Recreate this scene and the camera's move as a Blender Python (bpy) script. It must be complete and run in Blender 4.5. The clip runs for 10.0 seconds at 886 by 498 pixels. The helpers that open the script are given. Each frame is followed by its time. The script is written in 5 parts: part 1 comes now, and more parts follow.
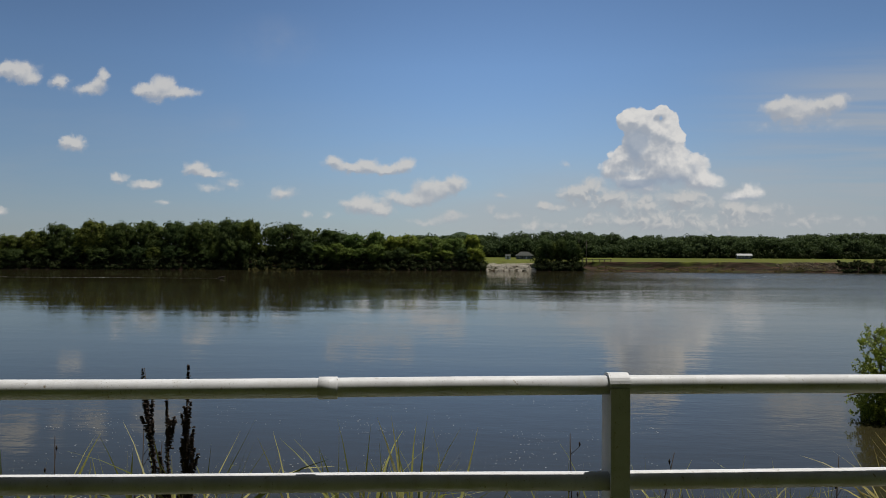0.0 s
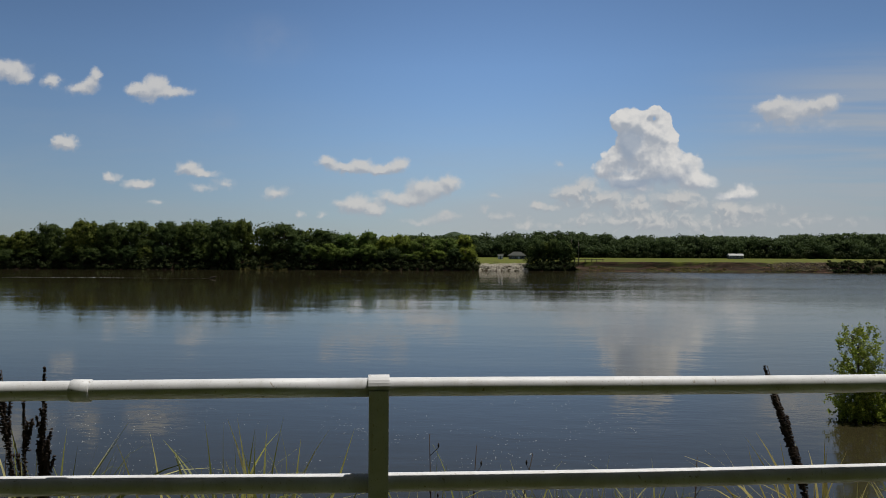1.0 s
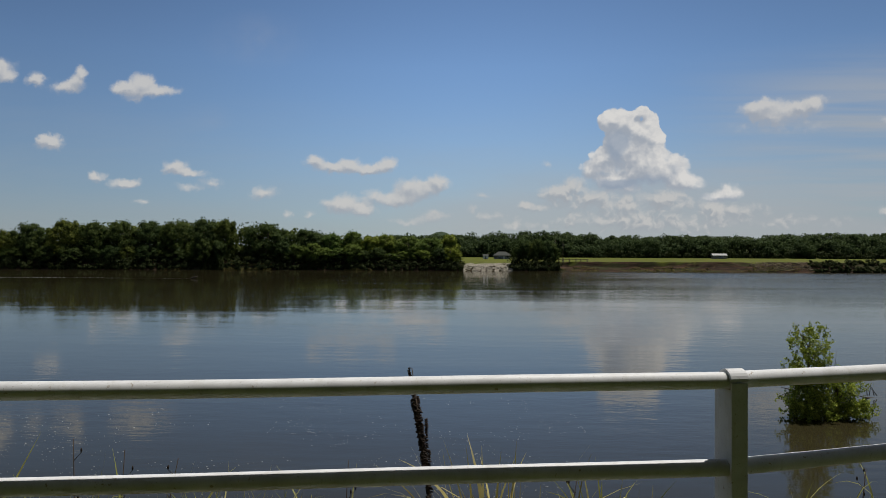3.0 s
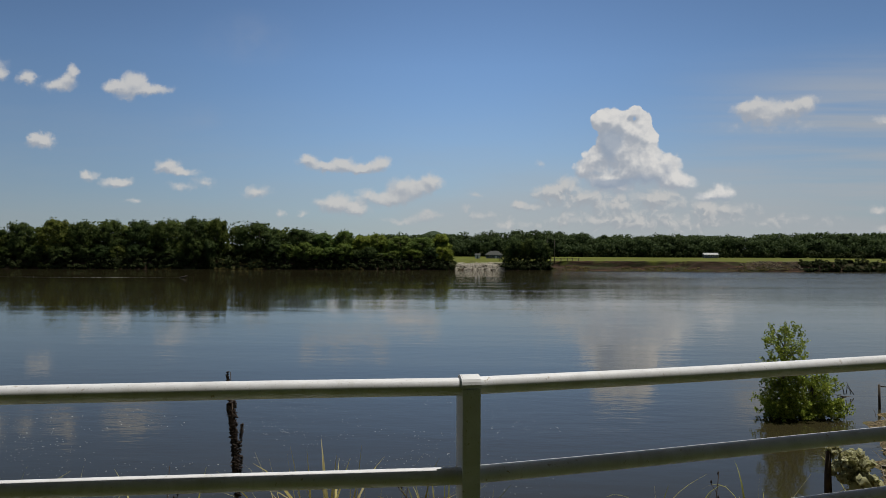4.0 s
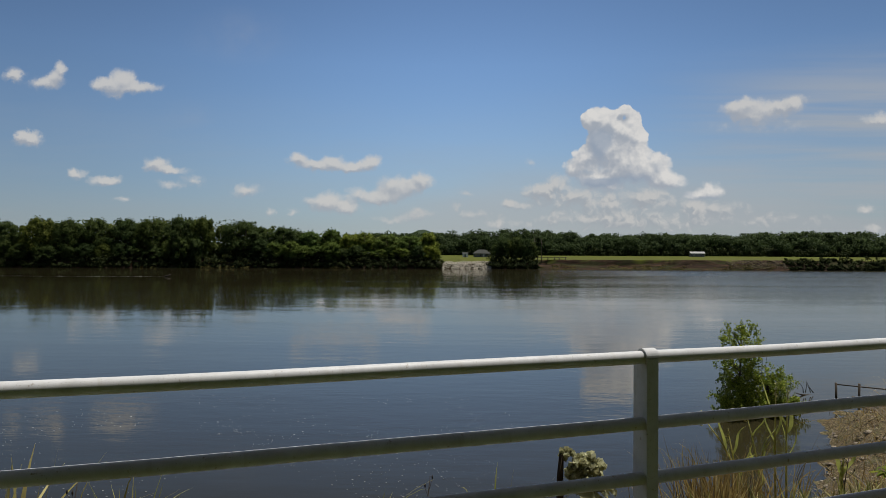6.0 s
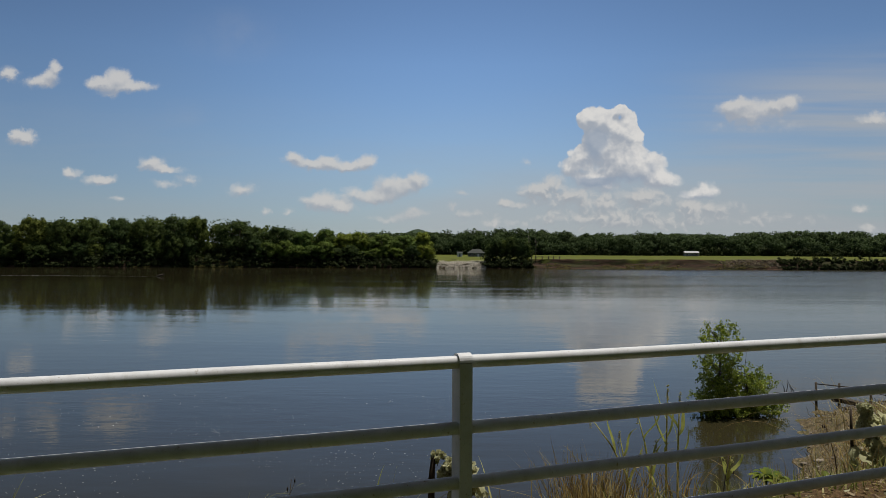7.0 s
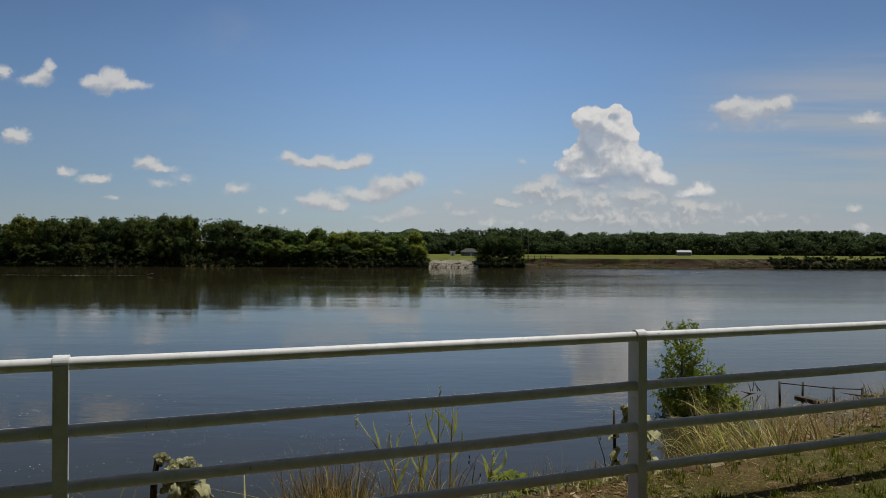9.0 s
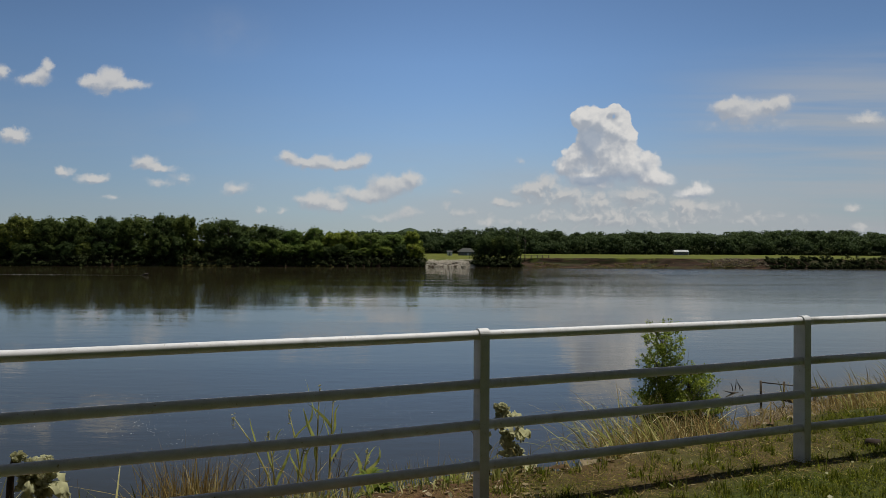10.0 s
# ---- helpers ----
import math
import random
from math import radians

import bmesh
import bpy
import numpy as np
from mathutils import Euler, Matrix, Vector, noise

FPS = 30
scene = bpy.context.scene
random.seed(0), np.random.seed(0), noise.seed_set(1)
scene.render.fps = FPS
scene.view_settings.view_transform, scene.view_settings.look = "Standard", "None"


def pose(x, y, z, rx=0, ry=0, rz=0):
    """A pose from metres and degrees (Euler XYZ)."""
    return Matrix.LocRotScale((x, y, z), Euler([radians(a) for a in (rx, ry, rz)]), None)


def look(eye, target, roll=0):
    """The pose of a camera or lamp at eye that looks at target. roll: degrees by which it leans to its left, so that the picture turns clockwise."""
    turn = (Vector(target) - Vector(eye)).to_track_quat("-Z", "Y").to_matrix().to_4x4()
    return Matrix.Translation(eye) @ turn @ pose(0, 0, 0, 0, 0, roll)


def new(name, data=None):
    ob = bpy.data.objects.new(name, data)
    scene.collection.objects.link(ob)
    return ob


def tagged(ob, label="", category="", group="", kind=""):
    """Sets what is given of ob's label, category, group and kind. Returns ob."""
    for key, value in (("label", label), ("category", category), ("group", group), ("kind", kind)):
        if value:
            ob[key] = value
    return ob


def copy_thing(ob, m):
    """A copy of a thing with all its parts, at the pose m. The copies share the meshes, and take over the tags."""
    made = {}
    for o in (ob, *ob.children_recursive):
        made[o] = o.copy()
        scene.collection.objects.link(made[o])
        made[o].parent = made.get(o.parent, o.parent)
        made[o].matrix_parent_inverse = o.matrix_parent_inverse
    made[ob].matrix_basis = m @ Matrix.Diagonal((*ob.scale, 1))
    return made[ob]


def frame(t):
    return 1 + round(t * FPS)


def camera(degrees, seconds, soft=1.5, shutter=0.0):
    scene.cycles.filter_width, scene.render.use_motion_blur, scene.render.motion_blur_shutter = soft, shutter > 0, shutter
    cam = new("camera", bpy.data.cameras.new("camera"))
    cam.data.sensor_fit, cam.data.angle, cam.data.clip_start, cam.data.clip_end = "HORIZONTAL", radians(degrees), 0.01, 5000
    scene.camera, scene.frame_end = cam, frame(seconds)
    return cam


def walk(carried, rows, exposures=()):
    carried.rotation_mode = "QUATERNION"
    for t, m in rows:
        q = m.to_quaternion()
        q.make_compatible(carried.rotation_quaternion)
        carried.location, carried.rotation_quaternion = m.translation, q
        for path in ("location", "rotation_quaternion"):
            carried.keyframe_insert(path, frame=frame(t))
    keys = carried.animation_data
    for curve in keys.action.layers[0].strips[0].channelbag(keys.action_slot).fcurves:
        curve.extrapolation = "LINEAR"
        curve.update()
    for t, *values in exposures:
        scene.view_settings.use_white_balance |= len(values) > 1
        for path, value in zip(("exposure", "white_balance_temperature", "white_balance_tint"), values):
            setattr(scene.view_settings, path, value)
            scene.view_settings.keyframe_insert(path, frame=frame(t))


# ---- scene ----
PATH = [
    (0, (-0.024, -0.348, 1.483), (-0.164, 1.647, 1.498), 0.27),
    (0.5, (0.300, -0.327, 1.486), (0.168, 1.669, 1.502), 0.27),
    (1, (0.717, -0.299, 1.494), (0.594, 1.697, 1.509), 0.27),
    (1.5, (1.149, -0.278, 1.501), (1.034, 1.718, 1.516), 0.27),
    (2, (1.583, -0.248, 1.506), (1.478, 1.749, 1.521), 0.27),
    (2.5, (2.077, -0.189, 1.502), (1.979, 1.809, 1.517), 0.27),
    (4, (3.474, -0.021, 1.522), (3.402, 1.978, 1.535), 0.27),
    (4.5, (3.895, 0.016, 1.529), (3.831, 2.014, 1.54), 0.27),
    (5, (4.320, 0.041, 1.535), (4.262, 2.041, 1.545), 0.27),
    (5.5, (4.785, 0.071, 1.54), (4.733, 2.070, 1.55), 0.27),
    (7, (6.061, 0.114, 1.575), (6.027, 2.113, 1.583), 0.27),
    (7.5, (6.511, 0.132, 1.591), (6.481, 2.132, 1.599), 0.27),
    (8, (6.992, 0.203, 1.589), (6.966, 2.203, 1.596), 0.27),
    (8.5, (7.418, 0.231, 1.586), (7.394, 2.231, 1.593), 0.27),
    (9, (7.862, 0.212, 1.586), (7.840, 2.212, 1.592), 0.27),
    (9.5, (8.333, 0.201, 1.584), (8.313, 2.200, 1.59), 0.27),
    (10, (8.819, 0.189, 1.589), (8.801, 2.189, 1.594), 0.27),
]
cam = camera(62.9, 10.0, soft=0.75)
walk(cam, [(t, look(e, g, r)) for t, e, g, r in PATH])

# ---- light and sky ----
SUN_WAY = Vector((math.cos(radians(41)), math.sin(radians(41)), 0.0))
SUN_EL = radians(73)
sun_dir = Vector((SUN_WAY.x * math.cos(SUN_EL), SUN_WAY.y * math.cos(SUN_EL), math.sin(SUN_EL)))
sun = new("sun", bpy.data.lights.new("sun", "SUN"))
sun.data.energy, sun.data.angle, sun.data.color = 4.7, radians(0.55), (1.0, 0.95, 0.87)
sun.matrix_world = look(sun_dir * 100, (0, 0, 0))

scene.view_settings.exposure = 0.0

world = bpy.data.worlds.new("sky")
scene.world = world
world.use_nodes = True
wt = world.node_tree
wt.nodes.clear()


def wnode(kind, **sets):
    n = wt.nodes.new(kind)
    for key, value in sets.items():
        n.inputs[key].default_value = value
    return n


def wmath(op, a, b=None, clamp=False):
    n = wt.nodes.new("ShaderNodeMath")
    n.operation, n.use_clamp = op, clamp
    for i, v in enumerate((a, b)):
        if v is None:
            continue
        if isinstance(v, (int, float)):
            n.inputs[i].default_value = v
        else:
            wt.links.new(v, n.inputs[i])
    return n.outputs[0]


def wmix(fac, a, b):
    n = wt.nodes.new("ShaderNodeMix")
    n.data_type = "RGBA"
    for i, v in ((0, fac), (6, a), (7, b)):
        if isinstance(v, (int, float, tuple)):
            n.inputs[i].default_value = v
        else:
            wt.links.new(v, n.inputs[i])
    return n.outputs[2]


sky = wt.nodes.new("ShaderNodeTexSky")
sky.sky_type, sky.sun_disc = "NISHITA", False
sky.sun_elevation, sky.sun_rotation = SUN_EL, math.atan2(SUN_WAY.x, SUN_WAY.y)
sky.air_density, sky.dust_density, sky.ozone_density, sky.altitude = 1.0, 0.25, 3.0, 200
SKY_GAIN = 0.082
sky_rgb = wt.nodes.new("ShaderNodeVectorMath")
sky_rgb.operation = "MULTIPLY"
wt.links.new(sky.outputs[0], sky_rgb.inputs[0])
sky_rgb.inputs[1].default_value = (SKY_GAIN * 0.865, SKY_GAIN * 0.965, SKY_GAIN * 1.075)

deep = wt.nodes.new("ShaderNodeVectorMath")
deep.operation = "SCALE"
wt.links.new(sky_rgb.outputs[0], deep.inputs[0])
sky_rgb = deep

# the clouds: soft lumps on the sky ahead, each (right, up, half width, half height, weight) in tangents of the view from the bank
CUMULUS = [
    (0.193, 0.189, 0.027, 0.020, 1.00), (0.178, 0.183, 0.017, 0.015, 0.90), (0.224, 0.196, 0.015, 0.012, 0.95),
    (0.239, 0.185, 0.015, 0.014, 0.95), (0.248, 0.164, 0.013, 0.012, 0.85), (0.230, 0.170, 0.024, 0.022, 1.00), (0.211, 0.182, 0.016, 0.018, 0.85),
    (0.191, 0.157, 0.026, 0.037, 1.00), (0.212, 0.146, 0.035, 0.040, 1.00), (0.232, 0.128, 0.032, 0.031, 1.00),
    (0.174, 0.131, 0.027, 0.019, 0.90), (0.158, 0.117, 0.023, 0.014, 0.85), (0.196, 0.103, 0.056, 0.024, 1.00),
    (0.272, 0.129, 0.027, 0.020, 0.80), (0.262, 0.112, 0.039, 0.026, 0.90), (0.287, 0.100, 0.031, 0.017, 0.85),
    (0.240, 0.150, 0.026, 0.034, 0.95), (0.345, 0.086, 0.027, 0.017, 0.80), (0.323, 0.080, 0.028, 0.012, 0.70),
]
CUMULUS_FOOT = [
    (0.131, 0.092, 0.032, 0.015, 0.95), (0.106, 0.083, 0.026, 0.012, 0.90), (0.157, 0.077, 0.050, 0.014, 0.90),
    (0.208, 0.069, 0.068, 0.017, 0.80), (0.258, 0.075, 0.046, 0.018, 0.85), (0.317, 0.065, 0.047, 0.014, 0.75),
    (0.369, 0.062, 0.038, 0.011, 0.60), (0.097, 0.065, 0.040, 0.009, 0.70), (0.068, 0.069, 0.014, 0.007, 0.70),
    (0.188, 0.046, 0.112, 0.015, 0.65), (0.301, 0.045, 0.118, 0.015, 0.60), (0.020, 0.052, 0.034, 0.008, 0.60),
    (0.051, 0.041, 0.069, 0.009, 0.50), (0.426, 0.047, 0.094, 0.012, 0.40),
]
SMALL_LEFT = [
    (-0.689, 0.261, 0.038, 0.020, 1.00), (-0.713, 0.264, 0.029, 0.015, 0.90), (-0.669, 0.252, 0.022, 0.010, 0.80),
    (-0.625, 0.244, 0.017, 0.013, 0.95), (-0.579, 0.235, 0.032, 0.011, 0.90), (-0.559, 0.253, 0.013, 0.014, 0.90),
    (-0.569, 0.243, 0.017, 0.011, 0.80), (-0.473, 0.240, 0.023, 0.016, 1.00), (-0.462, 0.230, 0.054, 0.011, 0.95),
    (-0.497, 0.234, 0.022, 0.010, 0.80), (-0.485, 0.219, 0.023, 0.007, 0.50), (-0.605, 0.157, 0.025, 0.015, 1.00),
    (-0.614, 0.164, 0.015, 0.010, 0.80), (-0.536, 0.108, 0.022, 0.010, 0.85), (-0.495, 0.098, 0.027, 0.009, 0.95),
    (-0.424, 0.120, 0.023, 0.012, 1.00), (-0.405, 0.111, 0.033, 0.007, 0.80),
]
SMALL_LOW = [
    (-0.372, 0.099, 0.020, 0.013, 0.50), (-0.401, 0.089, 0.028, 0.008, 0.45), (-0.469, 0.070, 0.016, 0.006, 0.65),
    (-0.297, 0.085, 0.026, 0.012, 0.70), (-0.260, 0.056, 0.008, 0.008, 0.55), (-0.230, 0.056, 0.011, 0.008, 0.60),
    (-0.718, 0.061, 0.019, 0.010, 0.70), (-0.054, 0.053, 0.027, 0.008, 0.60), (0.008, 0.082, 0.017, 0.007, 0.50),
    (-0.089, 0.046, 0.041, 0.007, 0.50), (-0.005, 0.063, 0.013, 0.005, 0.45), (0.097, 0.125, 0.011, 0.007, 0.40),
]
SMALL_MID = [
    (-0.226, 0.129, 0.019, 0.013, 1.00), (-0.199, 0.120, 0.021, 0.010, 0.90), (-0.175, 0.125, 0.027, 0.012, 0.95),
    (-0.146, 0.118, 0.035, 0.011, 0.95), (-0.123, 0.124, 0.016, 0.011, 0.90), (-0.186, 0.071, 0.035, 0.014, 0.85),
    (-0.162, 0.061, 0.032, 0.011, 0.80), (-0.143, 0.079, 0.019, 0.013, 0.75), (-0.093, 0.092, 0.024, 0.017, 0.90),
    (-0.103, 0.077, 0.035, 0.011, 0.75), (-0.055, 0.099, 0.021, 0.015, 1.00), (-0.072, 0.087, 0.027, 0.013, 0.85),
    (-0.119, 0.072, 0.022, 0.011, 0.65),
]
SMALL_RIGHT = [
    (0.379, 0.198, 0.032, 0.015, 0.95), (0.410, 0.189, 0.045, 0.012, 0.80), (0.452, 0.207, 0.022, 0.014, 0.95),
    (0.433, 0.199, 0.025, 0.011, 0.90), (0.394, 0.203, 0.027, 0.013, 0.95), (0.411, 0.175, 0.095, 0.015, 0.34),
    (0.571, 0.187, 0.029, 0.010, 0.80), (0.554, 0.065, 0.014, 0.009, 0.75), (0.561, 0.035, 0.021, 0.009, 0.55),
    (0.455, 0.053, 0.013, 0.006, 0.50),
]
HIGH_WISPS = [
    (-0.306, 0.300, 0.089, 0.046, 0.50), (-0.383, 0.190, 0.049, 0.024, 0.40),
]
GREY_SIDE = [
    (0.190, 0.149, 0.018, 0.029, 1.00), (0.203, 0.158, 0.014, 0.020, 0.60), (0.194, 0.097, 0.047, 0.010, 1.15),
    (0.241, 0.103, 0.034, 0.012, 0.60), (0.299, 0.080, 0.033, 0.009, 0.60), (0.271, 0.117, 0.015, 0.014, 0.35),
    (0.350, 0.074, 0.027, 0.007, 0.50),
]

coord = wt.nodes.new("ShaderNodeTexCoord")
axes = wt.nodes.new("ShaderNodeSeparateXYZ")
wt.links.new(coord.outputs["Generated"], axes.inputs[0])
height = wt.nodes.new("ShaderNodeMapRange")
wt.links.new(axes.outputs[2], height.inputs[0])
for slot, value in zip((1, 2, 3, 4), (0.25, 0.85, 1.0, 0.13)):
    height.inputs[slot].default_value = value
side = wt.nodes.new("ShaderNodeMapRange")
side.interpolation_type = "SMOOTHSTEP"
wt.links.new(wmath("ABSOLUTE", wmath("ADD", axes.outputs[0], 0.02)), side.inputs[0])
for slot, value in zip((1, 2, 3, 4), (0.0, 0.60, 1.12, 0.78)):
    side.inputs[slot].default_value = value
wt.links.new(wmath("MULTIPLY", height.outputs[0], side.outputs[0]), deep.inputs["Scale"])
ahead = wmath("MAXIMUM", axes.outputs[1], 0.02)
flat = wt.nodes.new("ShaderNodeCombineXYZ")
wt.links.new(wmath("DIVIDE", axes.outputs[0], ahead), flat.inputs[0])
wt.links.new(wmath("DIVIDE", axes.outputs[2], ahead), flat.inputs[1])


def wobble(scale, detail, amount, vec, rise=1.0):
    n = wnode("ShaderNodeTexNoise", Scale=scale, Detail=detail, Roughness=0.6)
    wt.links.new(flat.outputs[0], n.inputs["Vector"])
    a = wt.nodes.new("ShaderNodeVectorMath")
    a.operation = "MULTIPLY_ADD"
    wt.links.new(n.outputs["Color"], a.inputs[0])
    a.inputs[1].default_value = (amount, amount * rise, 0)
    a.inputs[2].default_value = (-amount / 2, -amount * rise / 2, 0)
    b = wt.nodes.new("ShaderNodeVectorMath")
    b.operation = "ADD"
    wt.links.new(vec, b.inputs[0])
    wt.links.new(a.outputs[0], b.inputs[1])
    return b.outputs[0]


def lumps(rows, vec, swell=1.0):
    """The thickness of heaped lumps: 1 at a lump's middle, 0 at its rim."""
    total = None
    for u, v, ru, rv, weight in rows:
        ru, rv = ru * swell, rv * swell
        m = wt.nodes.new("ShaderNodeMapping")
        m.inputs["Location"].default_value = (-u / ru, -v / rv, 0)
        m.inputs["Scale"].default_value = (1 / ru, 1 / rv, 1)
        wt.links.new(vec, m.inputs[0])
        g = wt.nodes.new("ShaderNodeTexGradient")
        g.gradient_type = "SPHERICAL"
        wt.links.new(m.outputs[0], g.inputs[0])
        one = wmath("MULTIPLY", g.outputs[1], weight)
        total = one if total is None else wmath("SUBTRACT", wmath("ADD", total, one), wmath("MULTIPLY", total, one))
    return total


def ramp(value, low, high):
    n = wt.nodes.new("ShaderNodeMapRange")
    n.interpolation_type = "SMOOTHSTEP"
    wt.links.new(value, n.inputs[0])
    n.inputs[1].default_value, n.inputs[2].default_value = low, high
    return n.outputs[0]


def shifted(vec, du, dv):
    n = wt.nodes.new("ShaderNodeVectorMath")
    n.operation = "ADD"
    wt.links.new(vec, n.inputs[0])
    n.inputs[1].default_value = (du, dv, 0)
    return n.outputs[0]


def fibre(scale, detail, rough=0.6, stretch=(1, 1, 1)):
    mp = wnode("ShaderNodeMapping")
    mp.inputs["Scale"].default_value = stretch
    wt.links.new(flat.outputs[0], mp.inputs[0])
    n = wnode("ShaderNodeTexNoise", Scale=scale, Detail=detail, Roughness=rough)
    wt.links.new(mp.outputs[0], n.inputs["Vector"])
    return n.outputs[0]


def bumps(vec):
    """Round cells, as on the flanks of a cumulus."""
    total = None
    for scale, share in ((36, 0.32), (82, 0.26), (190, 0.12)):
        v = wnode("ShaderNodeTexVoronoi", Scale=scale)
        v.feature = "SMOOTH_F1"
        v.inputs["Smoothness"].default_value = 0.35
        wt.links.new(vec, v.inputs["Vector"])
        one = wmath("MULTIPLY", wmath("SUBTRACT", 0.42, v.outputs["Distance"]), share)
        total = one if total is None else wmath("ADD", total, one)
    return total


up = wt.nodes.new("ShaderNodeSeparateXYZ")
wt.links.new(flat.outputs[0], up.inputs[0])
front = ramp(axes.outputs[1], 0.05, 0.25)
low_sky = ramp(axes.outputs[2], 0.26, 0.0)

# haze towards the horizon, thicker below the sun
thick = wmath("MULTIPLY_ADD", ramp(up.outputs[0], -0.6, 0.20), 0.26)
thick.node.inputs[2].default_value = 0.44
haze_rgb = wmix(ramp(up.outputs[0], -0.55, 0.15), (0.190, 0.222, 0.300, 1), (0.300, 0.345, 0.385, 1))
hazy = wmix(wmath("MULTIPLY", wmath("POWER", low_sky, 1.6), thick), sky_rgb.outputs[0], haze_rgb)

# broken cloud overhead, which only the river shows
high_map = wnode("ShaderNodeMapping")
high_map.inputs["Scale"].default_value = (1.6, 1.6, 3.0)
wt.links.new(coord.outputs["Generated"], high_map.inputs[0])
high = wnode("ShaderNodeTexNoise", Scale=2.4, Detail=5, Roughness=0.55)
wt.links.new(high_map.outputs[0], high.inputs["Vector"])
high_a = wmath("MULTIPLY", wmath("MULTIPLY", ramp(high.outputs[0], 0.36, 0.60), ramp(axes.outputs[2], 0.33, 0.42)), 0.85)
hazy = wmix(high_a, hazy, (0.180, 0.170, 0.160, 1))

# streaks of thin cloud under the sun, and faint high wisps
streak = fibre(2.2, 4, 0.55, (0.7, 11.0, 1))
streak_a = wmath("MULTIPLY", wmath("MULTIPLY", ramp(streak, 0.30, 0.66), ramp(up.outputs[0], 0.20, 0.52)), wmath("MULTIPLY", ramp(axes.outputs[2], 0.27, 0.16), front))
hazy = wmix(wmath("MULTIPLY", streak_a, 0.85), hazy, (0.375, 0.397, 0.425, 1))
veil_a = wmath("MULTIPLY", wmath("MULTIPLY", ramp(fibre(3.0, 5, 0.6, (0.8, 4.5, 1)), 0.35, 0.75), low_sky), 0.32)
hazy = wmix(wmath("MULTIPLY", veil_a, front), hazy, (0.325, 0.355, 0.390, 1))
wisp_a = wmath("MULTIPLY", wmath("MULTIPLY", lumps(HIGH_WISPS, flat.outputs[0]), ramp(fibre(9, 5), 0.30, 0.70)), 0.45)
hazy = wmix(wmath("MULTIPLY", wisp_a, front), hazy, (0.34, 0.36, 0.42, 1))

# small fair-weather clouds: torn edges, bright tops, grey undersides
ragged = wobble(16, 3, 0.022, flat.outputs[0], 0.8)
ragged = wobble(52, 5, 0.024, ragged, 0.8)
puffs, puffs_over = bumps(ragged), bumps(shifted(ragged, 0.003, 0.007))
SMALL = SMALL_LEFT + SMALL_RIGHT + SMALL_MID + SMALL_LOW
small = lumps(SMALL, ragged, 1.14)
small_over = lumps(SMALL, shifted(ragged, 0.002, 0.008), 1.14)
tear = wmath("MULTIPLY_ADD", fibre(40, 5, 0.6), 0.9)
tear.node.inputs[2].default_value = 0.50
body = wmath("MULTIPLY", wmath("ADD", small, wmath("MULTIPLY", puffs, wmath("MULTIPLY", ramp(small, 0.0, 0.25), 0.7))), tear)
small_a = wmath("MULTIPLY", ramp(body, 0.02, 0.60), 0.88)
small_lit = ramp(wmath("ADD", wmath("SUBTRACT", small, small_over), wmath("MULTIPLY", wmath("SUBTRACT", puffs, puffs_over), 0.6)), -0.30, 0.34)
small_rgb = wmix(small_lit, (0.350, 0.375, 0.420, 1), (0.57, 0.56, 0.545, 1))
hazy = wmix(wmath("MULTIPLY", small_a, front, True), hazy, small_rgb)

# the pale bank of haze and the broken heaps at the foot of the cumulus
pale = ramp(lumps([(0.24, 0.055, 0.36, 0.085, 1.0), (0.02, 0.045, 0.22, 0.05, 0.7)], wobble(6, 3, 0.05, flat.outputs[0], 0.6)), 0.0, 0.8)
hazy = wmix(wmath("MULTIPLY", wmath("MULTIPLY", pale, 0.55), front), hazy, (0.385, 0.405, 0.430, 1))
soft_way = wobble(22, 3, 0.022, flat.outputs[0], 0.7)
foot = lumps(CUMULUS_FOOT, soft_way, 1.25)
foot_over = lumps(CUMULUS_FOOT, shifted(soft_way, 0.003, 0.007), 1.25)
clot = wmath("MULTIPLY_ADD", fibre(42, 5, 0.6), 1.5)
clot.node.inputs[2].default_value = 0.20
heap = wmath("MULTIPLY", wmath("ADD", foot, wmath("MULTIPLY", puffs, wmath("MULTIPLY", ramp(foot, 0.0, 0.2), 1.8))), clot)
foot_a = wmath("MULTIPLY", ramp(heap, 0.0, 0.70), 0.85)
foot_lit = ramp(wmath("ADD", wmath("MULTIPLY", wmath("SUBTRACT", foot, foot_over), 0.5), wmath("SUBTRACT", puffs, puffs_over)), -0.12, 0.14)
hazy = wmix(wmath("MULTIPLY", foot_a, front, True), hazy, wmix(foot_lit, (0.345, 0.370, 0.405, 1), (0.535, 0.53, 0.52, 1)))

# the cumulus itself: crisp at its head, soft below
heaped = wobble(30, 3, 0.010, flat.outputs[0])
sunward = shifted(heaped, 0.006, 0.011)
heaps, heaps_over = bumps(heaped), bumps(sunward)
tower, tower_over = lumps(CUMULUS, heaped, 1.0), lumps(CUMULUS, sunward, 1.0)
big = wmath("ADD", tower, wmath("MULTIPLY", heaps, ramp(tower, 0.0, 0.15)))
crisp = ramp(big, 0.14, 0.32)
loose = ramp(wmath("MULTIPLY", big, clot), 0.04, 0.50)
big_a = wmix(ramp(up.outputs[1], 0.10, 0.15), loose, crisp)
grain = fibre(60, 5, 0.6)
sunny = ramp(wmath("ADD", wmath("MULTIPLY", wmath("SUBTRACT", heaps, heaps_over), 0.65), wmath("MULTIPLY", wmath("SUBTRACT", tower, tower_over), 0.6)), -0.16, 0.20)
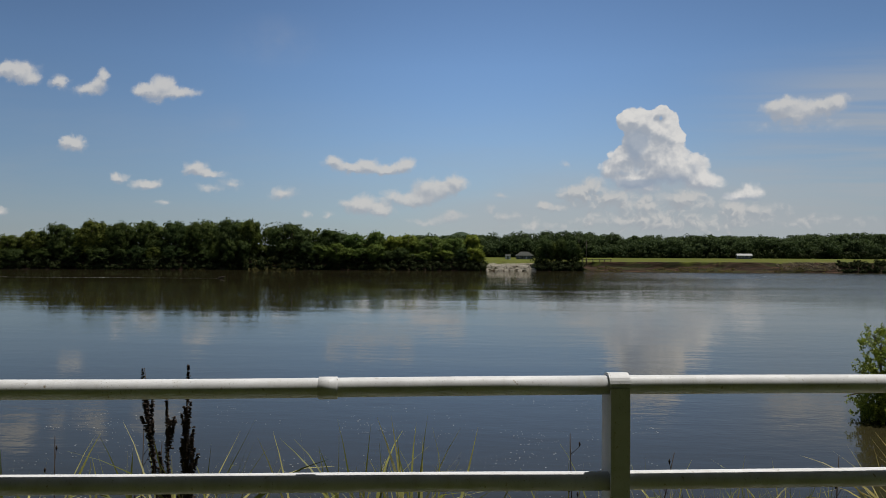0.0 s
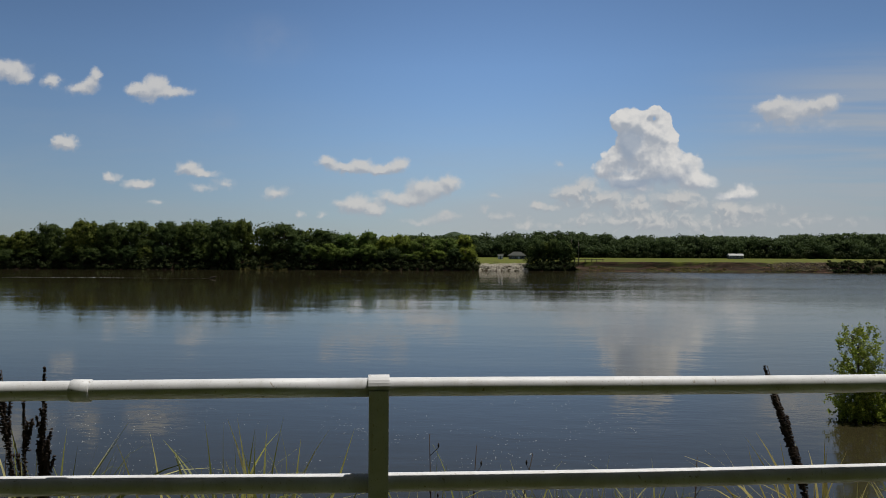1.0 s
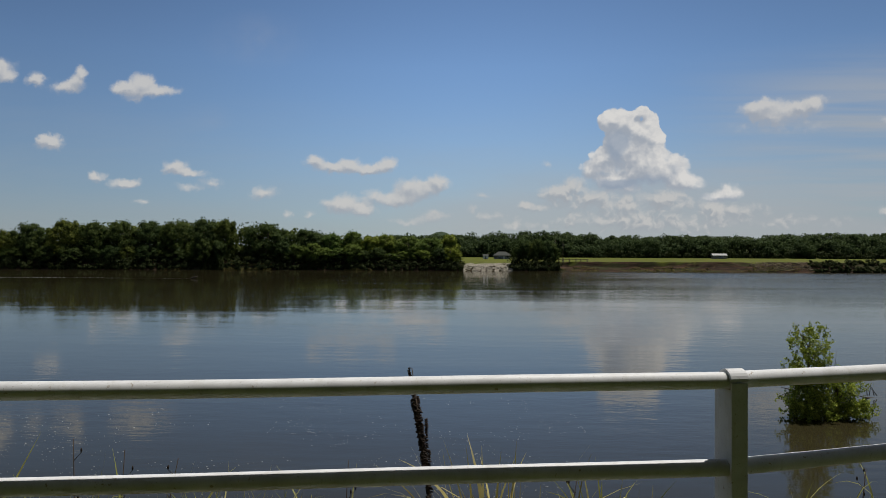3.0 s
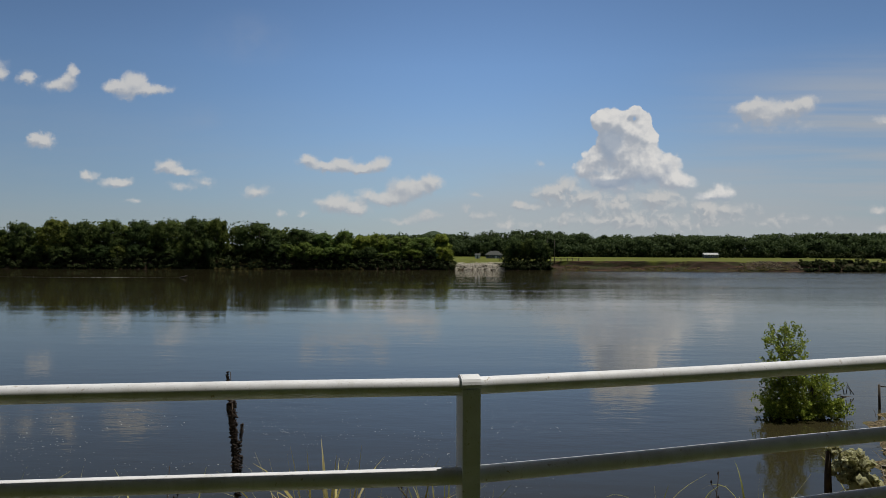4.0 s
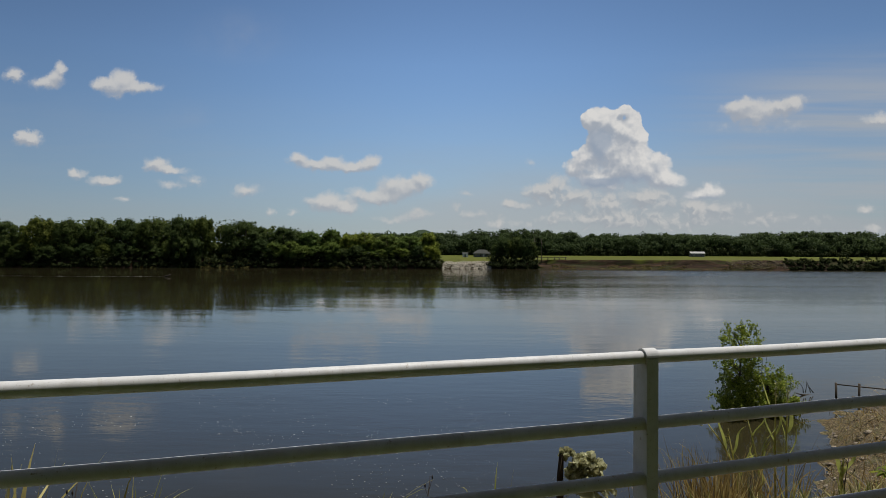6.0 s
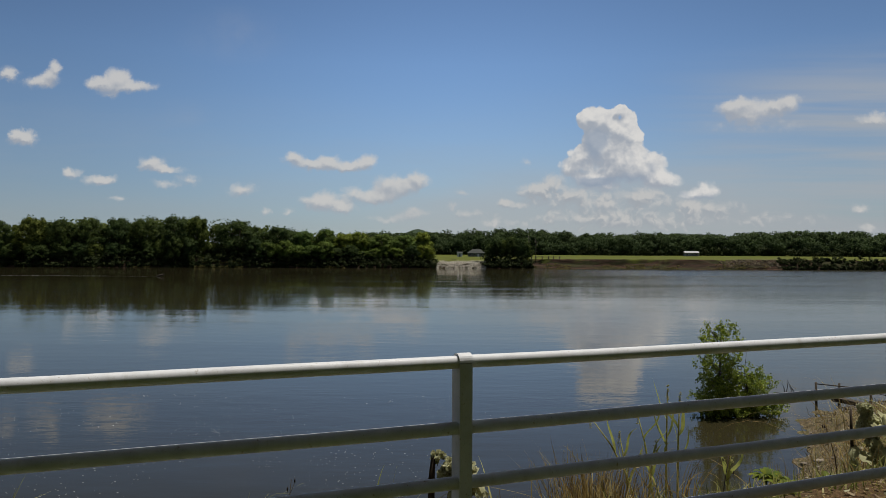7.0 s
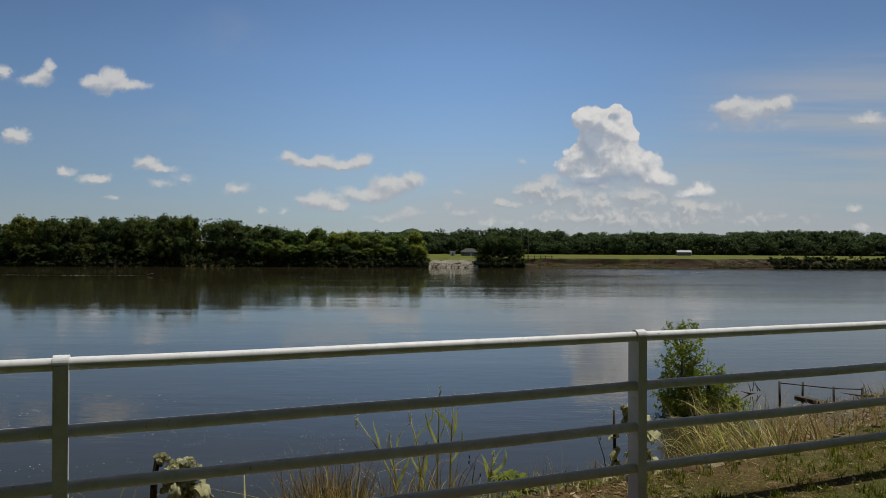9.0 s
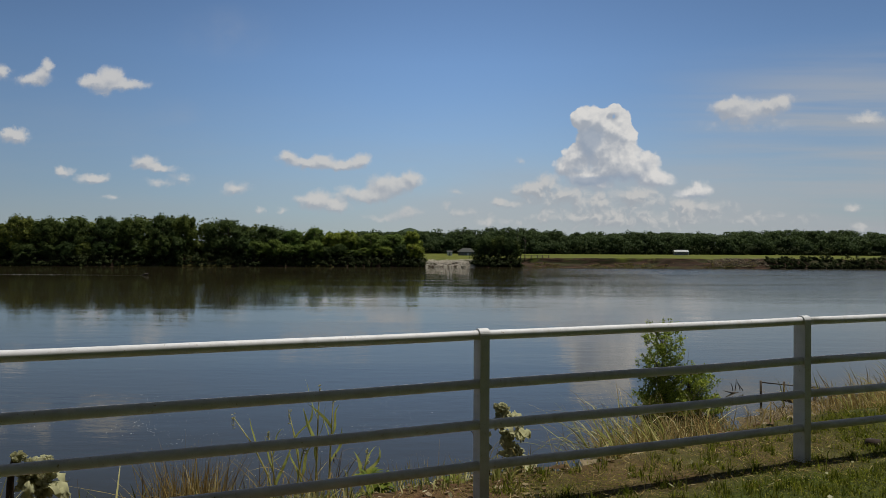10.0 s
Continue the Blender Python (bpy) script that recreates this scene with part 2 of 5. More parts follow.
sunny = wmath("MULTIPLY", sunny, wmath("MULTIPLY_ADD", ramp(grain, 0.30, 0.60), 0.35))
sunny.node.inputs[1].links[0].from_node.inputs[2].default_value = 0.65
lit = wmix(sunny, (0.345, 0.380, 0.435, 1), (0.67, 0.66, 0.645, 1))
shade = ramp(lumps(GREY_SIDE, wobble(40, 4, 0.016, flat.outputs[0])), 0.0, 0.65)
lit = wmix(wmath("MULTIPLY", shade, 0.80), lit, (0.275, 0.335, 0.425, 1))
sky_all = wmix(wmath("MULTIPLY", big_a, front, True), hazy, lit)
back = wt.nodes.new("ShaderNodeBackground")
wt.links.new(sky_all, back.inputs[0])
wout = wt.nodes.new("ShaderNodeOutputWorld")
wt.links.new(back.outputs[0], wout.inputs[0])

# ---- materials ----


class Mat:
    """A node material with a Principled surface and small makers for its nodes."""

    def __init__(self, name, rough=0.7, metal=0.0, spec=0.5):
        self.m = bpy.data.materials.new(name)
        self.m.use_nodes = True
        self.t = self.m.node_tree
        self.p = self.t.nodes["Principled BSDF"]
        self.p.inputs["Roughness"].default_value = rough
        self.p.inputs["Metallic"].default_value = metal
        self.p.inputs["Specular IOR Level"].default_value = spec
        self.tc = self.t.nodes.new("ShaderNodeTexCoord")

    def link(self, a, b):
        self.t.links.new(a, b)

    def noise(self, scale, detail=4, stretch=(1, 1, 1), rough=0.6, space="Object"):
        mp = self.t.nodes.new("ShaderNodeMapping")
        mp.inputs["Scale"].default_value = stretch
        self.link(self.tc.outputs[space], mp.inputs[0])
        n = self.t.nodes.new("ShaderNodeTexNoise")
        n.inputs["Scale"].default_value, n.inputs["Detail"].default_value = scale, detail
        n.inputs["Roughness"].default_value = rough
        self.link(mp.outputs[0], n.inputs["Vector"])
        return n.outputs[0]

    def ramp(self, value, stops):
        r = self.t.nodes.new("ShaderNodeValToRGB")
        self.link(value, r.inputs[0])
        el = r.color_ramp.elements
        while len(el) < len(stops):
            el.new(0.5)
        for e, (at, col) in zip(el, stops):
            e.position, e.color = at, (*col, 1)
        return r.outputs[0]

    def mix(self, fac, a, b, blend="MIX"):
        n = self.t.nodes.new("ShaderNodeMix")
        n.data_type, n.blend_type = "RGBA", blend
        for i, v in ((0, fac), (6, a), (7, b)):
            if isinstance(v, (int, float)):
                n.inputs[i].default_value = v
            elif isinstance(v, tuple):
                n.inputs[i].default_value = (*v, 1)
            else:
                self.link(v, n.inputs[i])
        return n.outputs[2]

    def span(self, value, low, high, to0=0.0, to1=1.0):
        n = self.t.nodes.new("ShaderNodeMapRange")
        self.link(value, n.inputs[0])
        for i, v in enumerate((low, high, to0, to1)):
            n.inputs[i + 1].default_value = v
        return n.outputs[0]

    def attr(self, name):
        n = self.t.nodes.new("ShaderNodeAttribute")
        n.attribute_name = name
        return n.outputs["Fac"]

    def island(self):
        return self.t.nodes.new("ShaderNodeNewGeometry").outputs["Random Per Island"]

    def object_random(self):
        return self.t.nodes.new("ShaderNodeObjectInfo").outputs["Random"]

    def color(self, c):
        if isinstance(c, tuple):
            self.p.inputs["Base Color"].default_value = (*c, 1)
        else:
            self.link(c, self.p.inputs["Base Color"])
        return self

    def bump(self, height, strength=0.3, distance=0.01):
        b = self.t.nodes.new("ShaderNodeBump")
        b.inputs["Strength"].default_value, b.inputs["Distance"].default_value = strength, distance
        self.link(height, b.inputs["Height"])
        prior = self.p.inputs["Normal"].links
        if prior:
            self.link(prior[0].from_socket, b.inputs["Normal"])
        self.link(b.outputs[0], self.p.inputs["Normal"])
        return self

    def sheer(self, weight, colour):
        """Lets a share of the light through, as leaves do."""
        tr = self.t.nodes.new("ShaderNodeBsdfTranslucent")
        if isinstance(colour, tuple):
            tr.inputs[0].default_value = (*colour, 1)
        else:
            self.link(colour, tr.inputs[0])
        mx = self.t.nodes.new("ShaderNodeMixShader")
        mx.inputs[0].default_value = weight
        self.link(self.p.outputs[0], mx.inputs[1])
        self.link(tr.outputs[0], mx.inputs[2])
        self.link(mx.outputs[0], self.t.nodes["Material Output"].inputs[0])
        return self


def leaf_material(name, dark, mid, light, translucent=0.25, patch=0.15):
    m = Mat(name, 0.75, spec=0.08)
    col = m.ramp(m.island(), [(0.0, dark), (0.55, mid), (1.0, light)])
    col = m.mix(m.span(m.noise(patch, 3), 0.35, 0.7), col, m.mix(0.55, col, dark))
    tint = m.ramp(m.object_random(), [(0.0, (0.62, 0.78, 0.80)), (0.4, (0.85, 0.92, 0.85)), (0.75, (1.10, 1.12, 0.80)), (1.0, (1.50, 1.35, 0.85))])
    col = m.mix(1.0, col, tint, "MULTIPLY")
    m.color(col)
    return m.sheer(translucent, col).m


def wood_material(name, dark, light, scale=6):
    m = Mat(name, 0.85, spec=0.2)
    g = m.noise(scale, 6, (1, 1, 0.15))
    m.color(m.ramp(g, [(0.3, dark), (0.7, light)]))
    return m.bump(g, 0.6, 0.01).m


def paint_material():
    m = Mat("white_rail_paint", 0.5, spec=0.25)
    n = m.noise(9, 6)
    fine = m.noise(120, 3)
    col = m.ramp(n, [(0.25, (0.47, 0.48, 0.50)), (0.5, (0.57, 0.585, 0.61)), (0.8, (0.66, 0.675, 0.70))])
    chips = m.span(m.noise(42, 3), 0.66, 0.74)
    col = m.mix(chips, col, (0.26, 0.22, 0.17))
    specks = m.span(m.noise(190, 2), 0.64, 0.72, 0, 0.6)
    col = m.mix(specks, col, (0.20, 0.18, 0.15))
    film = m.span(m.noise(2.2, 6, (1, 1, 1), 0.7), 0.46, 0.72, 0, 0.35)
    col = m.mix(film, col, (0.42, 0.42, 0.40))
    streak = m.span(m.noise(3.0, 5, (8, 8, 0.7)), 0.55, 0.78, 0, 0.5)
    col = m.mix(streak, col, (0.40, 0.39, 0.35))
    m.color(col)
    return m.bump(fine, 0.12, 0.002).bump(n, 0.1, 0.004).m


def water_material():
    m = Mat("river_water", 0.03, spec=0.31)
    m.p.inputs["IOR"].default_value = 1.333
    silt = m.noise(0.02, 4, (0.4, 1, 1))
    m.color(m.ramp(silt, [(0.3, (0.0195, 0.0172, 0.0080)), (0.7, (0.030, 0.0262, 0.0125))]))
    swell = m.noise(0.035, 3, (0.16, 1.0, 1), 0.55)
    chop = m.noise(0.7, 3, (0.55, 1.0, 1))
    fine = m.noise(5.0, 3, (0.5, 1.0, 1))
    lanes = m.noise(0.045, 7, (0.12, 1, 1), 0.70)
    parted = m.t.nodes.new("ShaderNodeSeparateXYZ")
    m.link(m.tc.outputs["Object"], parted.inputs[0])

    def times(a, b):
        n = m.t.nodes.new("ShaderNodeMath")
        n.operation = "MULTIPLY"
        m.link(a, n.inputs[0])
        m.link(b, n.inputs[1])
        return n.outputs[0]

    # wind lanes: smooth and ruffled water side by side; the reach past the point is more open
    ruffled = m.span(lanes, 0.40, 0.62, 0.35, 1.35)
    open_reach = m.span(parted.outputs[0], -60, 60, 0.70, 1.0)
    catspaw = m.span(times(m.span(m.noise(0.20, 5, (0.07, 1, 1), 0.65), 0.57, 0.68), m.span(parted.outputs[1], 90, 200)), 0, 1, 1.0, 2.4)
    amount = times(times(times(ruffled, catspaw), open_reach), m.span(parted.outputs[1], 50, 200, 0.64, 0.55))
    m.bump(swell, 0.22, 0.45)
    m.bump(times(chop, amount), 0.34, 0.085)
    m.bump(times(fine, amount), 0.20, 0.012)
    windy = times(m.span(parted.outputs[0], 28, 90), m.span(parted.outputs[1], 60, 220))
    rough = m.t.nodes.new("ShaderNodeMath")
    rough.operation = "ADD"
    m.link(m.span(amount, 0, 1.4, 0.03, 0.11), rough.inputs[0])
    m.link(times(windy, m.span(lanes, 0.36, 0.62, 0.09, 0.17)), rough.inputs[1])
    m.link(rough.outputs[0], m.p.inputs["Roughness"])
    return m.m


def ground_material():
    m = Mat("bank_ground", 0.95, spec=0.15)
    fine = m.noise(28, 5)
    mid = m.noise(2.2, 5)
    far = m.noise(0.05, 4)
    lawn = m.ramp(fine, [(0.25, (0.010, 0.015, 0.002)), (0.55, (0.036, 0.048, 0.005)), (0.8, (0.085, 0.086, 0.015))])
    lawn = m.mix(m.span(mid, 0.45, 0.75, 0, 0.45), lawn, (0.048, 0.040, 0.014))
    lawn = m.mix(m.span(far, 0.4, 0.7, 0, 0.4), lawn, (0.032, 0.040, 0.010))
    lawn = m.mix(m.span(m.noise(0.7, 6, (1, 1, 1), 0.7), 0.50, 0.66, 0, 0.5), lawn, (0.050, 0.060, 0.010))
    lawn = m.mix(m.span(m.noise(60, 3), 0.56, 0.68, 0, 0.7), lawn, (0.070, 0.085, 0.018))
    soil = m.ramp(fine, [(0.25, (0.024, 0.013, 0.007)), (0.55, (0.072, 0.038, 0.018)), (0.8, (0.18, 0.11, 0.055))])
    soil = m.mix(m.span(mid, 0.42, 0.66, 0, 0.75), soil, (0.105, 0.080, 0.034))
    litter = m.ramp(m.noise(9, 6), [(0.35, (0.025, 0.020, 0.011)), (0.52, (0.10, 0.075, 0.040)), (0.72, (0.30, 0.24, 0.14))])
    litter = m.mix(m.span(mid, 0.5, 0.7, 0, 0.6), litter, (0.09, 0.10, 0.035))
    cut = m.ramp(m.noise(0.5, 7, (0.22, 0.6, 3.0), 0.75), [(0.38, (0.010, 0.007, 0.004)), (0.56, (0.044, 0.025, 0.015)), (0.76, (0.17, 0.090, 0.058))])
    cut = m.mix(m.span(m.noise(0.09, 6, (0.6, 1.5, 4)), 0.48, 0.58, 0, 0.85), cut, (0.028, 0.032, 0.010))
    field = m.ramp(m.noise(0.12, 5), [(0.3, (0.055, 0.068, 0.007)), (0.7, (0.098, 0.105, 0.014))])
    col = m.mix(m.attr("soil"), lawn, soil)
    col = m.mix(m.attr("litter"), col, litter)
    col = m.mix(m.attr("cut"), col, cut)
    col = m.mix(m.attr("field"), col, field)
    m.color(col)
    return m.bump(fine, 0.6, 0.03).bump(mid, 0.5, 0.08).m


def straw_material(name, stops, rough=0.8, spec=0.12):
    m = Mat(name, rough, spec=spec)
    col = m.ramp(m.island(), stops)
    col = m.mix(m.span(m.noise(14, 3), 0.4, 0.7, 0, 0.4), col, (0.10, 0.08, 0.035))
    m.color(col)
    return m.sheer(0.48, col).m


def stone_material(name, dark, light, scale=3):
    m = Mat(name, 0.9, spec=0.25)
    n = m.noise(scale, 6)
    col = m.ramp(n, [(0.25, dark), (0.75, light)])
    col = m.mix(m.span(m.island(), 0, 1, 0, 0.5), col, m.mix(0.6, col, dark))
    m.color(col)
    return m.bump(n, 0.5, 0.03).m


def plain_material(name, a, b, scale=1.5, rough=0.7, metal=0.0):
    m = Mat(name, rough, metal, 0.3)
    n = m.noise(scale, 5)
    m.color(m.ramp(n, [(0.3, a), (0.7, b)]))
    return m.bump(n, 0.2, 0.01).m


PAINT = paint_material()
WATER = water_material()
GROUND = ground_material()
LEAF_FAR = leaf_material("cottonwood_leaves", (0.024, 0.038, 0.011), (0.060, 0.084, 0.024), (0.125, 0.150, 0.044), 0.40)
LEAF_YOUNG = leaf_material("young_cottonwood_leaves", (0.056, 0.082, 0.015), (0.112, 0.150, 0.030), (0.18, 0.215, 0.050), 0.32)
LEAF_WOODS = leaf_material("woods_leaves", (0.024, 0.038, 0.014), (0.052, 0.076, 0.026), (0.100, 0.126, 0.046), 0.36)
# far shrub leaves coloured dark to stand for the shade beneath the trees
LEAF_THICKET_SHADED = leaf_material("shaded_thicket_leaves", (0.010, 0.016, 0.006), (0.023, 0.032, 0.012), (0.050, 0.058, 0.024))
SCRUB = leaf_material("bank_scrub_leaves", (0.07, 0.062, 0.025), (0.13, 0.115, 0.05), (0.24, 0.20, 0.10))
LEAF_WILLOW = leaf_material("young_tree_leaves", (0.09, 0.13, 0.025), (0.23, 0.29, 0.055), (0.50, 0.54, 0.15), 0.36, 1.2)
LEAF_WEED = leaf_material("weed_leaves", (0.08, 0.105, 0.018), (0.20, 0.225, 0.04), (0.36, 0.37, 0.09), 0.35, 3.0)
BARK = wood_material("grey_bark", (0.045, 0.036, 0.028), (0.15, 0.125, 0.10), 2.5)
DRIFTWOOD = wood_material("weathered_driftwood", (0.05, 0.042, 0.034), (0.22, 0.19, 0.155), 8)
DOCK_WOOD = wood_material("dark_dock_timber", (0.020, 0.017, 0.014), (0.085, 0.070, 0.055), 7)
STRAW = straw_material("dry_straw", [(0.0, (0.12, 0.075, 0.026)), (0.5, (0.29, 0.205, 0.070)), (0.9, (0.48, 0.38, 0.15)), (1.0, (0.60, 0.51, 0.28))], 0.6, 0.15)
REED = straw_material("green_reed", [(0.0, (0.09, 0.115, 0.020)), (0.5, (0.32, 0.335, 0.085)), (0.8, (0.52, 0.49, 0.18)), (1.0, (0.70, 0.66, 0.36))], 0.5, 0.25)
REED_LEAF = straw_material("broad_reed_blade", [(0.0, (0.32, 0.38, 0.06)), (0.5, (0.48, 0.53, 0.12)), (1.0, (0.66, 0.66, 0.26))], 0.5, 0.4)
CANE = straw_material("reed_cane", [(0.0, (0.52, 0.51, 0.18)), (1.0, (0.70, 0.66, 0.30))], 0.5, 0.4)
GOLD = straw_material("golden_grass", [(0.0, (0.28, 0.24, 0.07)), (0.5, (0.48, 0.42, 0.13)), (1.0, (0.70, 0.62, 0.27))], 0.5, 0.4)
LAWN = straw_material("lawn_blades", [(0.0, (0.034, 0.050, 0.004)), (0.5, (0.112, 0.146, 0.012)), (0.9, (0.26, 0.280, 0.028)), (1.0, (0.34, 0.31, 0.08))])
DEAD = plain_material("dead_seed_heads", (0.012, 0.008, 0.006), (0.040, 0.026, 0.018), 40, 0.9)
DEAD_STEM = plain_material("dark_stem", (0.020, 0.014, 0.010), (0.060, 0.042, 0.028), 30, 0.85)
WILTED = straw_material("wilted_leaf", [(0.0, (0.30, 0.29, 0.15)), (0.5, (0.48, 0.48, 0.28)), (1.0, (0.66, 0.66, 0.46))])
LITTER = straw_material("leaf_litter", [(0.0, (0.09, 0.055, 0.03)), (0.5, (0.22, 0.15, 0.085)), (1.0, (0.48, 0.40, 0.27))])
RIPRAP = stone_material("pale_riprap", (0.25, 0.225, 0.18), (0.54, 0.50, 0.42), 1.2)
RIPRAP_TAN = stone_material("tan_riprap", (0.07, 0.056, 0.036), (0.23, 0.185, 0.12), 1.2)
STONE = stone_material("bank_stone", (0.13, 0.11, 0.085), (0.36, 0.31, 0.24), 6)
SIDING_GREY = plain_material("grey_siding", (0.075, 0.08, 0.085), (0.13, 0.135, 0.14), 0.8)
SIDING_PALE = plain_material("pale_siding", (0.50, 0.52, 0.53), (0.64, 0.65, 0.65), 0.8)
ROOF_DARK = plain_material("dark_shingles", (0.030, 0.034, 0.032), (0.062, 0.066, 0.060), 2.0, 0.9)
ROOF_WHITE = plain_material("white_metal_roof", (0.22, 0.23, 0.235), (0.32, 0.33, 0.33), 0.7, 0.6)
GLASS = Mat("dark_window_glass", 0.05, 0.0, 0.6).color((0.012, 0.014, 0.016)).m
WAKE = Mat("wake_foam", 0.6, 0.0, 0.3).color((0.60, 0.61, 0.60)).m
FOAM = Mat("river_foam", 0.6, 0.0, 0.3).color((0.30, 0.31, 0.30)).m

# ---- makers ----
rng = np.random.default_rng(7)


def mesh_from(name, verts, loops, sizes, mats, smooth=False):
    me = bpy.data.meshes.new(name)
    verts, loops, sizes = np.asarray(verts, np.float32), np.asarray(loops, np.int32), np.asarray(sizes, np.int32)
    me.vertices.add(len(verts))
    me.vertices.foreach_set("co", verts.ravel())
    me.loops.add(len(loops))
    me.loops.foreach_set("vertex_index", loops)
    me.polygons.add(len(sizes))
    me.polygons.foreach_set("loop_start", np.concatenate(([0], np.cumsum(sizes)[:-1])).astype(np.int32))
    if smooth:
        me.polygons.foreach_set("use_smooth", np.ones(len(sizes), bool))
    for m in mats if isinstance(mats, (list, tuple)) else [mats]:
        me.materials.append(m)
    me.update(calc_edges=True)
    return me


def quad_mesh(name, c, u, v, nrm=None, mat=None):
    """One quad at each centre c, spanned by u and v; nrm: the way each one is shaded."""
    n = len(c)
    if nrm is not None:
        v = np.where((np.cross(u, v) * nrm).sum(1)[:, None] < 0, -v, v)
    verts = np.stack((c - u - v, c + u - v * 0.6, c + u * 0.6 + v, c - u * 0.8 + v * 0.8), 1).reshape(-1, 3)
    me = mesh_from(name, verts, np.arange(4 * n), np.full(n, 4), mat)
    if nrm is not None:
        me.normals_split_custom_set_from_vertices(np.repeat(nrm, 4, 0).astype(np.float32))
    return me


def blade_arrays(base, way, length, width, bend, steps=3):
    """Tapered bent blades: verts and quads. way: unit vectors; bend: how far each tip falls, along its lean."""
    n = len(base)
    side = np.cross(way, rng.normal(size=(n, 3)))
    side /= np.linalg.norm(side, axis=1, keepdims=True) + 1e-9
    rows = []
    for i in range(steps + 1):
        f = i / steps
        mid = base + way * (length * f)[:, None]
        lean = way * np.array([1, 1, 0])
        mid = mid + lean * (bend * f * f)[:, None]
        mid[:, 2] -= bend * f ** 2.4 * 0.9
        w = (width * (1 - f * f * 0.93) * 0.5)[:, None]
        rows += [mid - side * w, mid + side * w]
    verts = np.stack(rows, 1).reshape(-1, 3)
    k = 2 * (steps + 1)
    one = np.array([[2 * i, 2 * i + 1, 2 * i + 3, 2 * i + 2] for i in range(steps)]).ravel()
    loops = (np.arange(n)[:, None] * k + one[None]).ravel()
    return verts, loops, np.full(n * steps, 4)


def arch_arrays(base, az, tilt, curl, length, width, steps=9):
    """Blades that rise at a tilt from upright and curl over along their length."""
    n = len(base)
    out = np.stack((np.cos(az), np.sin(az), np.zeros(n)), 1)
    turn = rng.uniform(0, 2 * math.pi, n)
    crook = rng.normal(0, 0.34, n)
    side = np.stack((np.cos(turn), np.sin(turn), rng.normal(0, 0.2, n)), 1)
    side /= np.linalg.norm(side, axis=1, keepdims=True)
    mid, rows = base.copy(), []
    for i in range(steps + 1):
        f = i / steps
        w = (width * 0.5 * max(0.05, 1 - f ** 3.0) * (0.7 + 0.6 * f * (1 - f) * 2))[:, None]
        rows += [mid - side * w, mid + side * w]
        a = tilt + curl * f ** 1.3 + crook * np.sin(5.0 * f + turn)
        mid = mid + (out * np.sin(a)[:, None] + np.array([0, 0, 1.0]) * np.cos(a)[:, None]) * (length / steps)[:, None]
    verts = np.stack(rows, 1).reshape(-1, 3)
    k = 2 * (steps + 1)
    one = np.array([[2 * i, 2 * i + 1, 2 * i + 3, 2 * i + 2] for i in range(steps)]).ravel()
    return verts, (np.arange(n)[:, None] * k + one[None]).ravel(), np.full(n * steps, 4)


def merge(parts):
    verts, loops, sizes, at = [], [], [], 0
    for v, l, s in parts:
        verts.append(v)
        loops.append(np.asarray(l) + at)
        sizes.append(s)
        at += len(v)
    return np.concatenate(verts), np.concatenate(loops), np.concatenate(sizes)


def units(n, up=0.0):
    d = rng.normal(size=(n, 3))
    d[:, 2] += up
    return d / np.linalg.norm(d, axis=1, keepdims=True)


def leaf_quads(centres, radii, per, size, up=0.25):
    """Leaves on the shells of lumps: centres c, half sides u and v."""
    idx = np.repeat(np.arange(len(centres)), per)
    d = units(len(idx), up)
    r = radii[idx] * rng.uniform(0.62, 1.08, len(idx))
    c = centres[idx] + d * r[:, None] * np.array([1, 1, 0.82])
    nrm = d + rng.normal(size=d.shape) * 0.38
    u = np.cross(nrm, rng.normal(size=d.shape))
    u /= np.linalg.norm(u, axis=1, keepdims=True) + 1e-9
    v = np.cross(nrm, u)
    v /= np.linalg.norm(v, axis=1, keepdims=True) + 1e-9
    s = (size * rng.uniform(0.55, 1.3, len(idx)))[:, None] * 0.5
    out = centres[idx] - centres.mean(0)
    out /= np.linalg.norm(out, axis=1, keepdims=True) + 1e-6
    shade = d * 0.8 + out * 0.40 + rng.normal(size=d.shape) * 0.30
    shade[:, 2] += 0.30
    shade /= np.linalg.norm(shade, axis=1, keepdims=True)
    return c, u * s, v * s * rng.uniform(0.6, 1.0, len(idx))[:, None], shade


def crown_lumps(height, width, low, count):
    """Lumps of a broad uneven crown between low and height."""
    f = rng.uniform(0, 1, count) ** 0.8
    z = low + (height - low) * f
    prof = np.sqrt(np.clip(1 - ((f - 0.45) / 0.62) ** 2, 0.05, 1))
    a = rng.uniform(0, 2 * math.pi, count)
    r = width * 0.5 * prof * np.sqrt(rng.uniform(0.15, 1, count))
    c = np.stack((np.cos(a) * r, np.sin(a) * r, z), 1)
    return c, width * rng.uniform(0.13, 0.24, count)


def tube(bm, path, radii, seg=10, cap=True):
    """A round tube along a path of points."""
    pts = [Vector(p) for p in path]
    rings, side = [], None
    for i, p in enumerate(pts):
        d = (pts[min(i + 1, len(pts) - 1)] - pts[max(i - 1, 0)]).normalized()
        if side is None:
            side = d.orthogonal().normalized()
        side = (side - d * side.dot(d)).normalized()
        up = d.cross(side)
        r = radii[i] if isinstance(radii, (list, tuple)) else radii
        rings.append([bm.verts.new(p + (side * math.cos(a) + up * math.sin(a)) * r)
                      for a in (2 * math.pi * k / seg for k in range(seg))])
    for a, b in zip(rings, rings[1:]):
        for k in range(seg):
            f = bm.faces.new((a[k], a[(k + 1) % seg], b[(k + 1) % seg], b[k]))
            f.smooth = True
    if cap:
        bm.faces.new(rings[0][::-1])
        bm.faces.new(rings[-1])
    return bm


